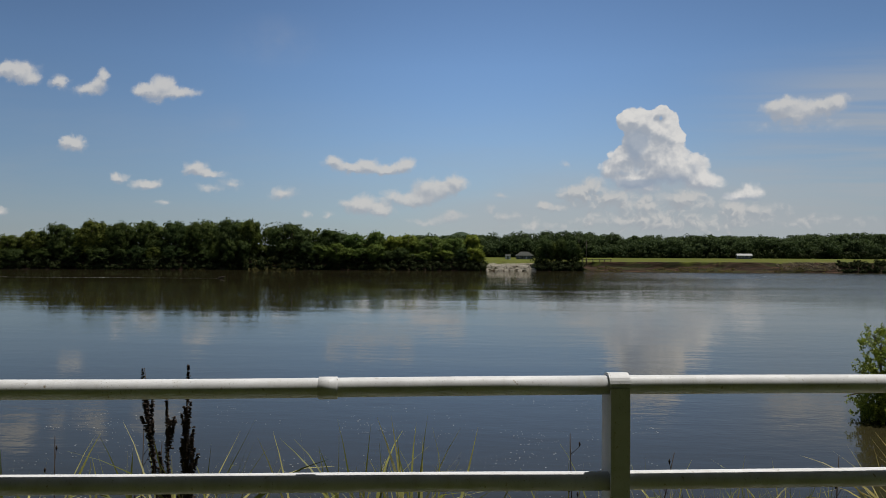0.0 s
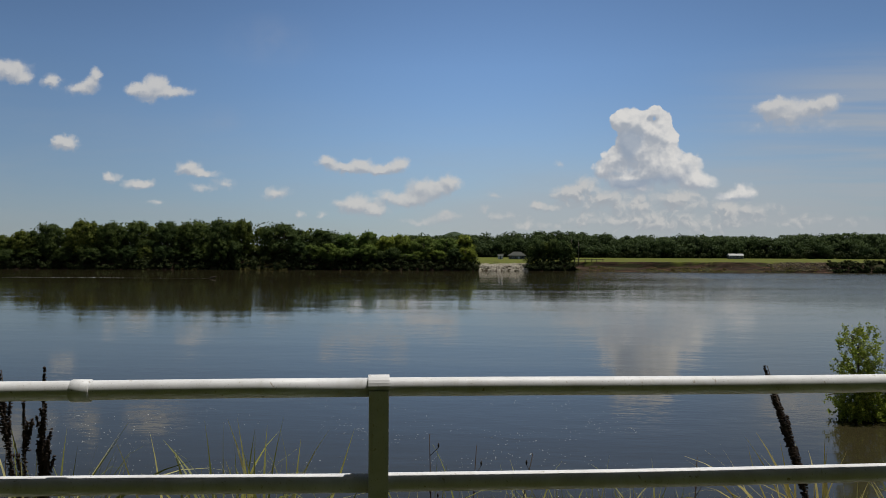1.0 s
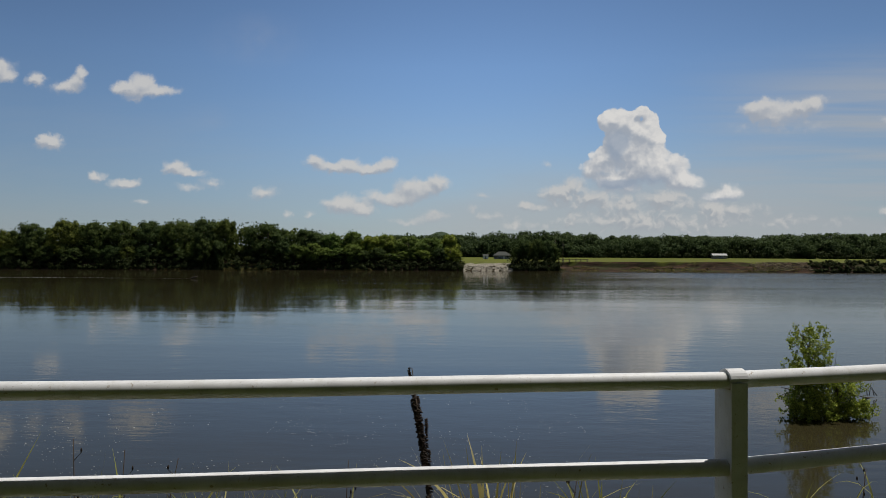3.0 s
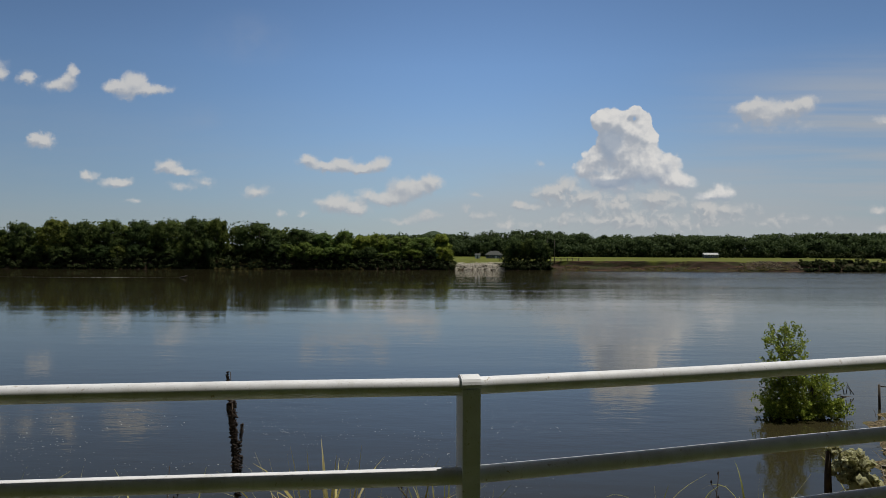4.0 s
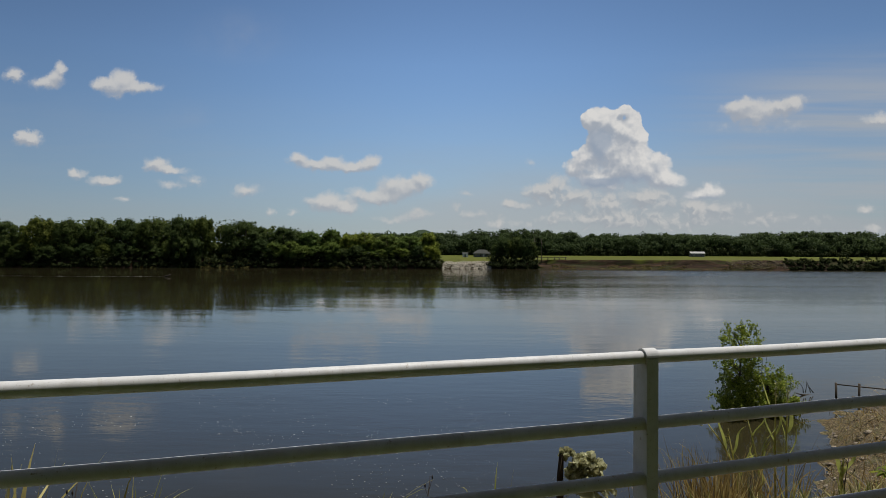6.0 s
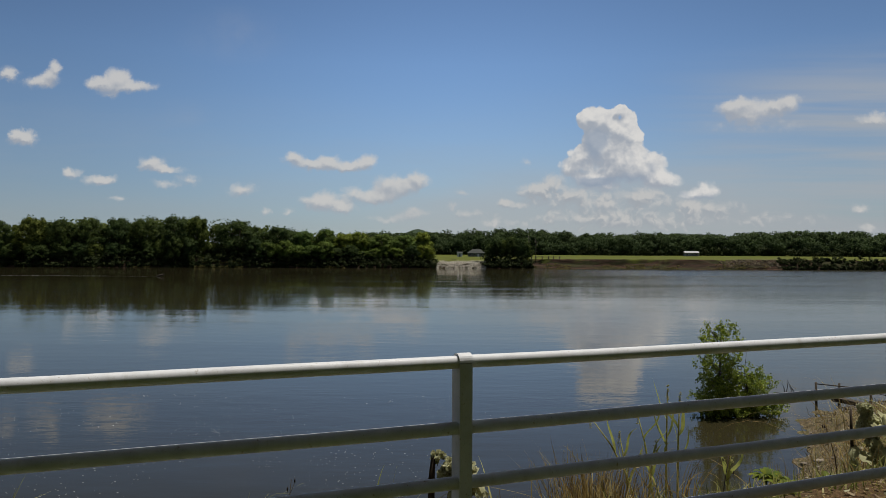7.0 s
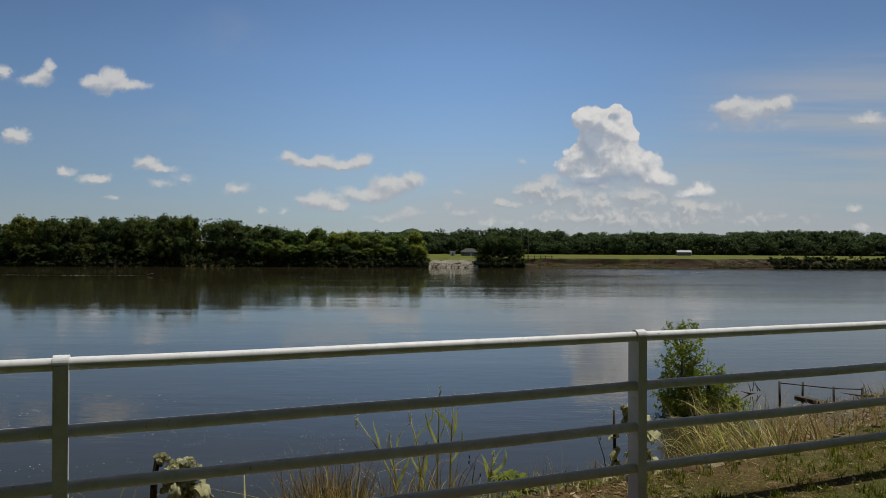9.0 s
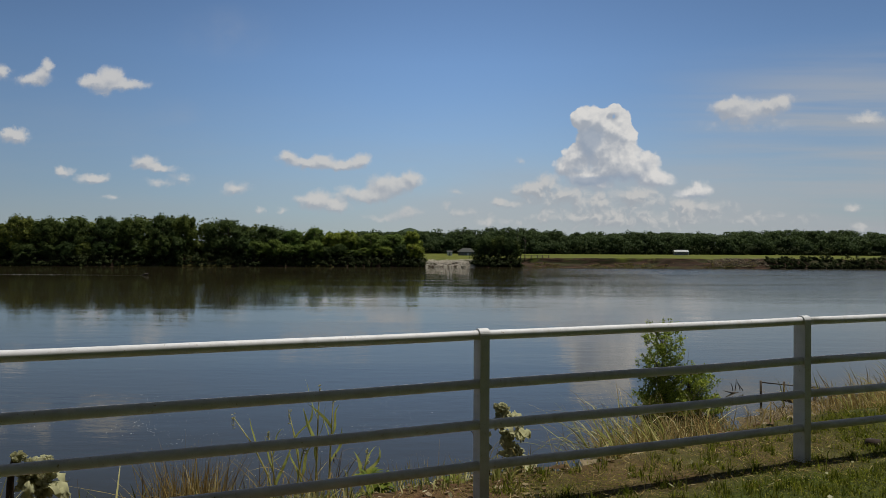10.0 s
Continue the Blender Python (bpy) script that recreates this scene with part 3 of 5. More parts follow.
def box(bm, lo, hi, m=None, bevel=0.0):
    """A box from corner to corner, turned by m."""
    m = m or Matrix()
    v = [bm.verts.new(m @ Vector((x, y, z))) for x in (lo[0], hi[0]) for y in (lo[1], hi[1]) for z in (lo[2], hi[2])]
    fs = [bm.faces.new([v[i] for i in q]) for q in ((0, 1, 3, 2), (4, 6, 7, 5), (0, 4, 5, 1), (2, 3, 7, 6), (0, 2, 6, 4), (1, 5, 7, 3))]
    if bevel:
        edges = list({e for f in fs for e in f.edges})
        bmesh.ops.bevel(bm, geom=edges, offset=bevel, segments=2, affect="EDGES", profile=0.5)
    return bm


def to_mesh(name, bm, mat):
    me = bpy.data.meshes.new(name)
    bm.normal_update()
    bm.to_mesh(me)
    bm.free()
    me.materials.append(mat)
    return me


def thing(name, place, label, category, group=""):
    ob = new(name)
    ob.empty_display_size = 0.2
    ob.location = place
    return tagged(ob, label, category, group)


def part(name, shape, mat, parent, label=""):
    """Links a bmesh or a mesh as one part under a thing or a part."""
    me = to_mesh(name, shape, mat) if isinstance(shape, bmesh.types.BMesh) else shape
    ob = new(name, me)
    ob.parent = parent
    return tagged(ob, label)


def stuff(name, me, label, category):
    return tagged(new(name, me), label, category, kind="stuff")


def step(x, a, b):
    f = np.clip((x - a) / (b - a), 0, 1)
    return f * f * (3 - 2 * f)


def waves(x, y, scale, seed=0.0):
    """A cheap smooth unevenness, about -1 to 1."""
    x, y = x / scale + seed * 1.7, y / scale - seed * 2.3
    return (np.sin(x * 1.0 + 1.3 * np.sin(y * 0.7)) + np.sin(y * 1.3 + 1.1 * np.sin(x * 0.9 + 2.0)) + np.sin((x + y) * 0.61 + seed)) / 3


# ---- the lie of the land ----
WATER_Z = -7.1
POSTS = [(-2.718, 1.544), (0.371, 2.009), (3.476, 2.474), (6.100, 3.476), (9.027, 4.703), (11.528, 5.746), (14.129, 6.829)]
SHORE = [(-2500, 40), (-60, 12), (0, 15), (9, 17.5), (15, 22), (19.7, 29), (21.6, 32), (24.4, 38), (28, 41), (40, 45), (80, 50), (2500, 120)]


def rail_y(x):
    px, py = zip(*POSTS)
    return np.interp(x, px, py) + np.where(x > px[-1], (x - px[-1]) * 0.42, 0) * (x < 60) + np.where(x >= 60, 19.2, 0)


def edge_y(x):
    """Where the level ground ends and the bank falls away."""
    return np.minimum(rail_y(x) + 0.55 + 0.6 * step(x, 9.5, 12.5) + 0.12 * waves(x, x, 0.8), 26)


def shore_y(x):
    sx, sy = zip(*SHORE)
    return np.interp(x, sx, sy) + 0.6 * waves(x, x * 0.3, 2.1, 1.0)


def far_shore(x):
    return 385 + np.minimum(0, x * 0.11).clip(-45, 0) + 1.6 * waves(x, x * 0.2, 9.0, 2.0)


def land_z(x, y):
    x, y = np.asarray(x, float), np.asarray(y, float)
    e, s = edge_y(x), shore_y(x)
    f = (y - e) / (s - e)
    near = np.where(f < 0, 0.0, WATER_Z * np.clip(f, 0, 1) ** 1.06 - 2.0 * np.clip(f - 1, 0, 2))
    rough = step(f, 0.0, 0.06) * (1 - step(f, 1.0, 1.1))
    near = near + rough * (0.16 * waves(x, y, 0.5, 3) + 0.10 * waves(x, y, 0.19, 5))
    near = near + 0.018 * waves(x, y, 0.45, 6) * (y < 12) - 0.03 * step(y, rail_y(x) - 0.2, rail_y(x) + 0.5) * (f < 0)
    h = far_shore(x)
    steep = 7.5 + 1.5 * waves(x, x * 0.1, 6.0, 4.0)
    g = (y - h) / steep
    top = -2.0 + 0.25 * waves(x, y, 30, 1) + 1.4 * step(y, 392, 540) - 1.4 * step(x, -14, -5) * (1 - step(x, 23, 30)) * (1 - step(y, 395, 450))
    rise = np.clip(g, 0, 1)
    share = 0.46 + 0.20 * waves(x, x * 0.3, 5.0, 7.0) + 0.10 * waves(x, x * 0.2, 1.7, 3.0)
    worn = np.where(rise < 0.80, share * rise / 0.80, share + (1 - share) * step(rise, 0.80, 0.90))
    scarp = step(x, 40, 52) * (1 - step(x, 142, 149))
    rise = scarp * worn + (1 - scarp) * rise ** 0.75
    far = np.where(g < 0, -11.0 + (11.0 + WATER_Z) * np.clip(1 + (y - h) / 25, 0, 1), WATER_Z + (top - WATER_Z) * rise)
    far = far + 0.35 * waves(x, y, 1.2, 8) * step(g, 0, 0.3) * (1 - step(g, 0.8, 1.1))
    return np.where(y < 200, np.maximum(near, -11.0), far)


def axis(*spans):
    return np.unique(np.concatenate([np.arange(a, b, s) for a, b, s in spans]).round(3))


xs = axis((-4500, -400, 250), (-400, -20, 8), (-20, -4, 0.5), (-4, 18, 0.15), (18, 46, 0.35), (46, 120, 3), (120, 420, 6), (420, 4501, 240))
ys = axis((-600, -20, 60), (-20, 0, 1.5), (0, 12, 0.15), (12, 48, 0.4), (48, 130, 6), (130, 330, 20), (330, 384, 0.9), (384, 400, 0.4), (400, 600, 10), (600, 4801, 300))
gx, gy = np.meshgrid(xs, ys)
gz = land_z(gx, gy)
nx, ny = len(xs), len(ys)
cell = (np.arange(ny - 1)[:, None] * nx + np.arange(nx - 1)[None]).ravel()
ground_me = mesh_from("ground", np.stack((gx, gy, gz), -1).reshape(-1, 3),
                      np.stack((cell, cell + 1, cell + nx + 1, cell + nx), 1).ravel(), np.full(len(cell), 4), GROUND, True)
beyond = gy - rail_y(gx)
soil = step(beyond - 0.45 * (1 - step(gx, 5.5, 7.5)) - 0.30 * step(gx, 9.0, 10.0) + 0.22 * waves(gx, gy, 0.35, 2), -0.75, -0.25) * (1 - step(gx + 0.6 * waves(gx, gy, 0.5), 11.2, 13.2))
litter = step(gy - edge_y(gx) + 0.25 * waves(gx, gy, 0.4), -0.15, 0.5)
is_far = gy > 200
cut = np.where(is_far, 1 - step(gy - far_shore(gx) + 1.2 * waves(gx, gy, 1.5, 2), 7.0, 8.6), 0)
for key, values in (("soil", np.where(is_far, 0, soil * np.where(gx > 9.2, 0.62 + 0.3 * waves(gx, gy, 0.22, 4), 1.0))), ("litter", np.where(is_far, 0, litter)), ("cut", cut), ("field", is_far * (1 - cut))):
    ground_me.attributes.new(key, "FLOAT", "POINT").data.foreach_set("value", values.astype(np.float32).ravel())
tagged(new("ground", ground_me), "river banks with mown lawn, bare soil and dry litter", "ground", kind="structure")

bm = bmesh.new()
wv = [bm.verts.new(p) for p in ((-4500, -200, 0), (4500, -200, 0), (4500, 480, 0), (-4500, 480, 0))]
bm.faces.new(wv)
water = new("water", to_mesh("water", bm, WATER))
water.location.z = WATER_Z
tagged(water, "wide slow muddy river reflecting the sky", "water", kind="structure")


# ---- far bank: woods ----
# the tall trees of the far bank: place along it, top, width
TALL = (
    (-277.2, 10.2, 17.8), (-266.3, 9.6, 17.8), (-257.5, 11.5, 15.2), (-246.3, 14.0, 16.5), (-233.6, 18.0, 15.8), (-214.4, 20.0, 20.2),
    (-200.4, 19.1, 17.7), (-186.3, 19.5, 17.6), (-172.0, 19.6, 18.9), (-158.2, 20.3, 18.8), (-143.7, 21.3, 20.1), (-132.3, 20.8, 15.0),
    (-111.1, 18.8, 22.5), (-88.9, 15.6, 20.0), (-75.7, 13.5, 16.2), (-63.8, 14.8, 12.5), (-53.7, 12.1, 13.7), (-47.0, 13.3, 13.7),
    (-34.6, 11.6, 16.2), (-22.9, 11.0, 16.2), (-11.2, 13.2, 14.9),
)


def skyline(x):
    """Height of the riverside treetops on the far bank."""
    return np.interp(x, (-420, *[t[0] for t in TALL]), (17, *[t[1] for t in TALL]))


def make_tree(kind, leaf, label):
    """A riverside tree 18.6 m high: limbs that carry round leafy lobes, the crown reaching low."""
    t = thing("tree", (0, 0, 0), label, "tree", "riverside trees")
    bm = bmesh.new()
    lean = rng.uniform(-0.8, 0.8, 2)
    tube(bm, [(0, 0, -1), (lean[0] * 0.3, lean[1] * 0.3, 5), (lean[0], lean[1], 11), (lean[0] * 1.5, lean[1] * 1.5, 16)], [0.45, 0.36, 0.26, 0.08], 7)
    wide = rng.uniform(13, 17)
    lobes, radii = [], []
    for k in range(34):
        f = (k + rng.uniform(0, 1)) / 34
        z = 1.6 + 14.6 * f ** 0.85
        girth = wide * 0.5 * math.sqrt(max(0.06, 1 - ((f - 0.42) / 0.60) ** 2)) * rng.uniform(0.40, 1.0)
        a = k * 2.4 + rng.uniform(-0.5, 0.5)
        lobes.append((lean[0] * f + math.cos(a) * girth, lean[1] * f + math.sin(a) * girth, z))
        radii.append(wide * rng.uniform(0.105, 0.19) * (1.15 if f < 0.6 else 0.95))
        if k % 4 == 0 and z > 5:
            tube(bm, [(lean[0] * z / 13, lean[1] * z / 13, z * 0.72), (math.cos(a) * girth * 0.5, math.sin(a) * girth * 0.5, z * 0.84), lobes[-1]], [0.16, 0.10, 0.04], 5)
    part("trunk", bm, BARK, t)
    c, r = np.array(lobes), np.array(radii)
    sets = [leaf_quads(c, r, 250, 0.46, 0.30), leaf_quads(c, r * 0.62, 30, 1.1, 0.0)]
    # small sprays that break the outline
    idx = np.repeat(np.arange(len(c)), 9)
    d = units(len(idx), 0.4)
    sprays = c[idx] + d * (r[idx] * rng.uniform(0.9, 1.25, len(idx)))[:, None]
    sets.append(leaf_quads(sprays, np.full(len(sprays), 0.42), 9, 0.36))
    c, u, v, nrm = [np.concatenate(q) for q in zip(*sets)]
    c = c * np.array([1, 1, 18.6 / c[:, 2].max()])
    part("crown", quad_mesh("crown", c, u, v, nrm, leaf), leaf, t)
    return t


kinds = [make_tree(k, LEAF_FAR, "tall dark green cottonwood on the far river bank") for k in range(6)]
kinds += [make_tree(k, LEAF_YOUNG, "bright green young cottonwood on the far river bank") for k in range(4)]


def plant(x, y, top, wide, young):
    """A tree of the far bank whose top reaches the height top; wide: its crown's width."""
    z = float(land_z(x, y))
    tall = (top - z) / 18.6
    m = pose(x, y, z, 0, 0, rng.uniform(0, 360)) @ Matrix.Diagonal((wide / 15, wide / 15, tall, 1))
    copy_thing(kinds[int(rng.integers(6, 10) if young else rng.integers(6))], m).matrix_basis = m


# the tall trees that make the skyline
for x, top, wide in TALL:
    plant(x, float(far_shore(x)) + 14 + rng.uniform(-2, 2), top, wide, x > -88)
for x in np.arange(-420, -300, 9.0):
    plant(x, float(far_shore(x)) + 14 + rng.uniform(-2, 2), rng.uniform(15, 20), rng.uniform(13, 17), False)
# lower trees before them, down to the water
x = -330.0
while x < -14:
    x += rng.uniform(0.7, 1.4) * 7.5
    if -129 < x < -104 or x > -9:
        continue
    top = float(skyline(x)) * rng.uniform(0.15, 0.55)
    plant(x, float(far_shore(x)) + 5 + rng.uniform(-1.5, 2.5), top, rng.uniform(8, 13), x > -95 and rng.uniform() < 0.7)
# the clump beside the landing
for x, top in ((25, 6.0), (28.5, 10.0), (32, 9.0), (36, 11.0), (40.5, 10.2), (44, 8.0)):
    plant(x, float(far_shore(x)) + rng.uniform(7, 9), top, rng.uniform(7, 9.5), False)
for t in kinds:
    for o in (*t.children_recursive, t):
        bpy.data.objects.remove(o)


def woods(rows, leaf, per, count):
    """Leaves of many trees: rows of x, y, foot, top, width."""
    cs, us, vs, ns = [], [], [], []
    for x, y, foot, top, width in rows:
        c, r = crown_lumps(top - foot, width, 0.3, count)
        c, u, v, nrm = leaf_quads(c, r, per, leaf)
        cs.append(c + np.array([x, y, foot]))
        us.append(u)
        vs.append(v)
        ns.append(nrm)
    return np.concatenate(cs), np.concatenate(us), np.concatenate(vs), np.concatenate(ns)


rows = []
for back in (22, 34):
    for x in np.arange(-330, -8, 6.5):
        xx = x + rng.uniform(-2.5, 2.5)
        if xx > -14:
            continue
        rows.append((xx, far_shore(xx) + back + rng.uniform(-3, 3), -2.5, skyline(xx) + rng.uniform(-5.5, -2.5), rng.uniform(12, 17)))
for x in np.arange(-420, -12, 4.5):
    rows.append((x, float(far_shore(x)) + 19 + rng.uniform(-1, 1), -3.5, rng.uniform(2.5, 6.5), rng.uniform(9, 12)))
stuff("woodland", quad_mesh("woodland", *woods(rows, 1.2, 22, 22), mat=LEAF_WOODS), "dense green bottomland woods behind the riverside trees", "woods")

rows = []
for k in range(340):
    x = rng.uniform(-65, 400)
    deep = rng.uniform(0, 1)
    rows.append((x, 546 + deep * 42, -0.8, rng.uniform(6, 13) if deep < 0.3 else 16.2 + rng.uniform(-2.6, 1.3) + 1.2 * math.sin(x / 37), rng.uniform(10, 16)))
for x in np.arange(-66, 420, 6.0):
    rows.append((x + rng.uniform(-2, 2), 556 + rng.uniform(0, 10), -0.8, 14.0 + rng.uniform(-2, 1), rng.uniform(12, 16)))
stuff("woodland", quad_mesh("woodland", *woods(rows, 1.0, 44, 24), mat=LEAF_WOODS), "distant green treeline beyond the mown field", "woods")

# a far wooded rise
bm = bmesh.new()
hx = np.linspace(-300, 300, 91)
ridge = [bm.verts.new((-40 + a, 900, 1 + 17.5 * math.exp(-(a / 24) ** 2) + 13 * math.exp(-((a + 25) / 70) ** 2) + 0.7 * math.sin(a * 0.21) + 0.5 * math.sin(a * 0.53))) for a in hx]
foot = [bm.verts.new((-40 + a, 860, -3)) for a in hx]
tail = [bm.verts.new((-40 + a, 1000, -3)) for a in hx]
for r0, r1 in ((foot, ridge), (ridge, tail)):
    for i in range(len(hx) - 1):
        bm.faces.new((r0[i], r0[i + 1], r1[i + 1], r1[i]))
HILL = plain_material("far_wooded_hill", (0.022, 0.040, 0.022), (0.050, 0.075, 0.040), 0.12, 0.95)
tagged(new("backdrop", to_mesh("backdrop", bm, HILL)), "low wooded hill on the horizon", "hill", kind="structure")

# shrubs along the waterline, the shade under the trees put into their leaf colour
shrubs = []


def shrub(x, y, h, foot, leaf=0.6):
    c, r = crown_lumps(h, h * rng.uniform(1.0, 1.6), 0.15, 8)
    c, u, v, nrm = leaf_quads(c, r * 1.3, 16, leaf)
    shrubs.append((c + np.array([x, y, foot]), u, v, nrm))


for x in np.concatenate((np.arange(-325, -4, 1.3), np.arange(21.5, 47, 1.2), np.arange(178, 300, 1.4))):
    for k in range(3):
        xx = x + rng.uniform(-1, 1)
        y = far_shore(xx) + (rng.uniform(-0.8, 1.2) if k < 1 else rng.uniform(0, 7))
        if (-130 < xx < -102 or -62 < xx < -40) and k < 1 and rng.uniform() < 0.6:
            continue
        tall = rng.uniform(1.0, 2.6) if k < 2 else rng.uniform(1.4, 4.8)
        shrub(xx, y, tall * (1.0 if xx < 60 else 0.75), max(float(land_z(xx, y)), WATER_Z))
scrub = []
for k in range(420):
    xx = rng.uniform(46, 180)
    if waves(np.float64(xx), np.float64(xx * 0.4), 4.0, 2.0) < rng.normal(-0.1, 0.4):
        continue
    y = far_shore(xx) + rng.uniform(-0.3, 5.0)
    c, r = crown_lumps(rng.uniform(0.08, 0.30), rng.uniform(0.8, 3.0), 0.0, 7)
    c, u, v, nrm = leaf_quads(c, np.minimum(r, 0.26), 12, 0.24, 0.9)
    scrub.append((c + np.array([xx, y, max(float(land_z(xx, y)), WATER_Z)]), u, v, nrm))
# dead grass on the low ledges at the foot of the woods
for k in range(230):
    lo, hi = ((-128, -104), (-66, -52), (-160, -150))[0 if k < 120 else 1 if k < 190 else 2]
    xx = rng.uniform(lo, hi)
    y = far_shore(xx) + (rng.uniform(-0.6, 0.4) if k % 2 else rng.uniform(2.5, 3.6))
    c, r = crown_lumps(rng.uniform(0.25, 0.7), rng.uniform(1.2, 3.0), 0.0, 6)
    c, u, v, nrm = leaf_quads(c, np.minimum(r, 0.35), 14, 0.30, 0.9)
    scrub.append((c + np.array([xx, y, max(float(land_z(xx, y)), WATER_Z)]), u, v, nrm))
for x in np.arange(-20, 400, 2.8):
    xx, y = x + rng.uniform(-1, 1), 543 + rng.uniform(-2, 3)
    shrub(xx, y, rng.uniform(2.0, 5.5), float(land_z(xx, y)), 0.9)
stuff("scrub", quad_mesh("scrub", *[np.concatenate(q) for q in zip(*scrub)], mat=SCRUB), "low dry scrub on the eroded far bank", "shrubs")
stuff("thicket", quad_mesh("thicket", *[np.concatenate(q) for q in zip(*shrubs)], mat=LEAF_THICKET_SHADED), "tangled green shrubs along the far waterline, shade put into their colour", "shrubs")


# ---- stones ----
def stone_arrays(places, sizes):
    """Small uneven stones: squashed, knocked-about octahedra with a ring of six."""
    parts = []
    for p, s in zip(places, sizes):
        a = np.arange(6) * math.pi / 3 + rng.uniform(0, 1)
        ring = np.stack((np.cos(a), np.sin(a), np.zeros(6)), 1)
        v = np.concatenate((ring * [1, 1, 0] + [0, 0, -0.15], ring * [0.66, 0.66, 0] + [0, 0, 0.5], [[0, 0, -0.6]]))
        v = v * rng.uniform(0.75, 1.2, (13, 1)) * np.array([1.0, rng.uniform(0.6, 1), rng.uniform(0.5, 0.9)]) * s
        loops = []
        for k in range(6):
            j = (k + 1) % 6
            loops += [k, j, 6 + j, 6 + k]
        loops += [6, 7, 8, 9, 10, 11]
        for k in range(6):
            loops += [12, (k + 1) % 6, k]
        parts.append((v + p, np.array(loops), np.array([4] * 6 + [6] + [3] * 6)))
    return merge(parts)


def scatter(n, x0, x1, reach0, reach1):
    x = rng.uniform(x0, x1, n)
    y = far_shore(x) + rng.uniform(reach0, reach1, n)
    return np.stack((x, y, land_z(x, y)), 1)


pts = scatter(420, 148, 178, 0.5, 8.0)
stuff("riprap", mesh_from("riprap", *stone_arrays(pts, rng.uniform(0.25, 0.7, len(pts))), RIPRAP_TAN), "tan broken stones on the eroded far bank", "stones")
pts = scatter(620, -3.5, 22.5, -0.5, 8.0)
stuff("riprap", mesh_from("riprap", *stone_arrays(pts, rng.uniform(0.35, 0.85, len(pts))), RIPRAP), "pale broken riprap stones on the far bank", "stones")


# ---- far bank: buildings and posts ----
def window(parent, w, h, at, turn=0):
    """A framed pane let into a wall that faces the river."""
    bm = bmesh.new()
    for lo, hi in (((-w / 2 - 0.08, -0.06, -0.08), (w / 2 + 0.08, 0.03, 0)), ((-w / 2 - 0.08, -0.06, h), (w / 2 + 0.08, 0.03, h + 0.08)),
                   ((-w / 2 - 0.08, -0.06, 0), (-w / 2, 0.03, h)), ((w / 2, -0.06, 0), (w / 2 + 0.08, 0.03, h))):
        box(bm, lo, hi)
    f = part("window", bm, SIDING_PALE, parent, "white-framed window")
    f.location = at
    bm = bmesh.new()
    box(bm, (-w / 2, -0.02, 0), (w / 2, 0.02, h))
    part("pane", bm, GLASS, f)


house_at = (19.5, 470, float(land_z(19.5, 470)))
house = thing("house", house_at, "grey single-storey house with a dark hipped roof on the lawn", "house")
house.scale = (0.82, 0.82, 0.82)
bm = bmesh.new()
box(bm, (-6.2, -4, -0.3), (6.2, 4, 2.9))
part("wall", bm, SIDING_GREY, house)
bm = bmesh.new()
lowr = [bm.verts.new(p) for p in ((-7.2, -5, 2.8), (7.2, -5, 2.8), (7.2, 5, 2.8), (-7.2, 5, 2.8))]
high = [bm.verts.new(p) for p in ((-2.6, 0, 5.9), (3.2, 0, 5.9))]
for q in ((lowr[0], lowr[1], high[1], high[0]), (lowr[1], lowr[2], high[1]), (lowr[2], lowr[3], high[0], high[1]), (lowr[3], lowr[0], high[0]), lowr[::-1]):
    bm.faces.new(q)
part("roof", bm, ROOF_DARK, house)
bm = bmesh.new()
box(bm, (2.5, -3.4, 0.0), (5.8, -0.6, 0.06), Matrix.Translation((0, 0, 4.05)) @ pose(0, 0, 0, 32, 0, 0), 0.01)
part("roof_panel", bm, ROOF_WHITE, house, "pale metal sheet on the roof")
for wx in (-4.2, -1.2, 4.2):
    window(house, 1.3, 1.2, (wx, -4.0, 1.0))
bm = bmesh.new()
box(bm, (-0.5, -4.06, 0), (0.5, -3.99, 2.1))
d = part("door", bm, SIDING_PALE, house, "pale front door")
d.location.x = 1.6

shed_at = (8.9, 462, float(land_z(8.9, 462)))
shed = thing("shed", shed_at, "small pale garden shed beside the grey house", "shed")
bm = bmesh.new()
box(bm, (-1.7, -1.5, -0.3), (1.7, 1.5, 2.3))
part("wall", bm, SIDING_PALE, shed)
bm = bmesh.new()
a = [bm.verts.new(p) for p in ((-1.9, -1.7, 2.3), (1.9, -1.7, 2.3), (1.9, 0, 3.2), (-1.9, 0, 3.2), (1.9, 1.7, 2.3), (-1.9, 1.7, 2.3))]
for q in ((0, 1, 2, 3), (3, 2, 4, 5), (0, 3, 5), (1, 4, 2), (0, 5, 4, 1)):
    bm.faces.new([a[i] for i in q])
part("roof", bm, ROOF_DARK, shed)
bm = bmesh.new()
box(bm, (-0.5, -1.56, 0), (0.5, -1.49, 2.0))
part("door", bm, SIDING_GREY, shed)

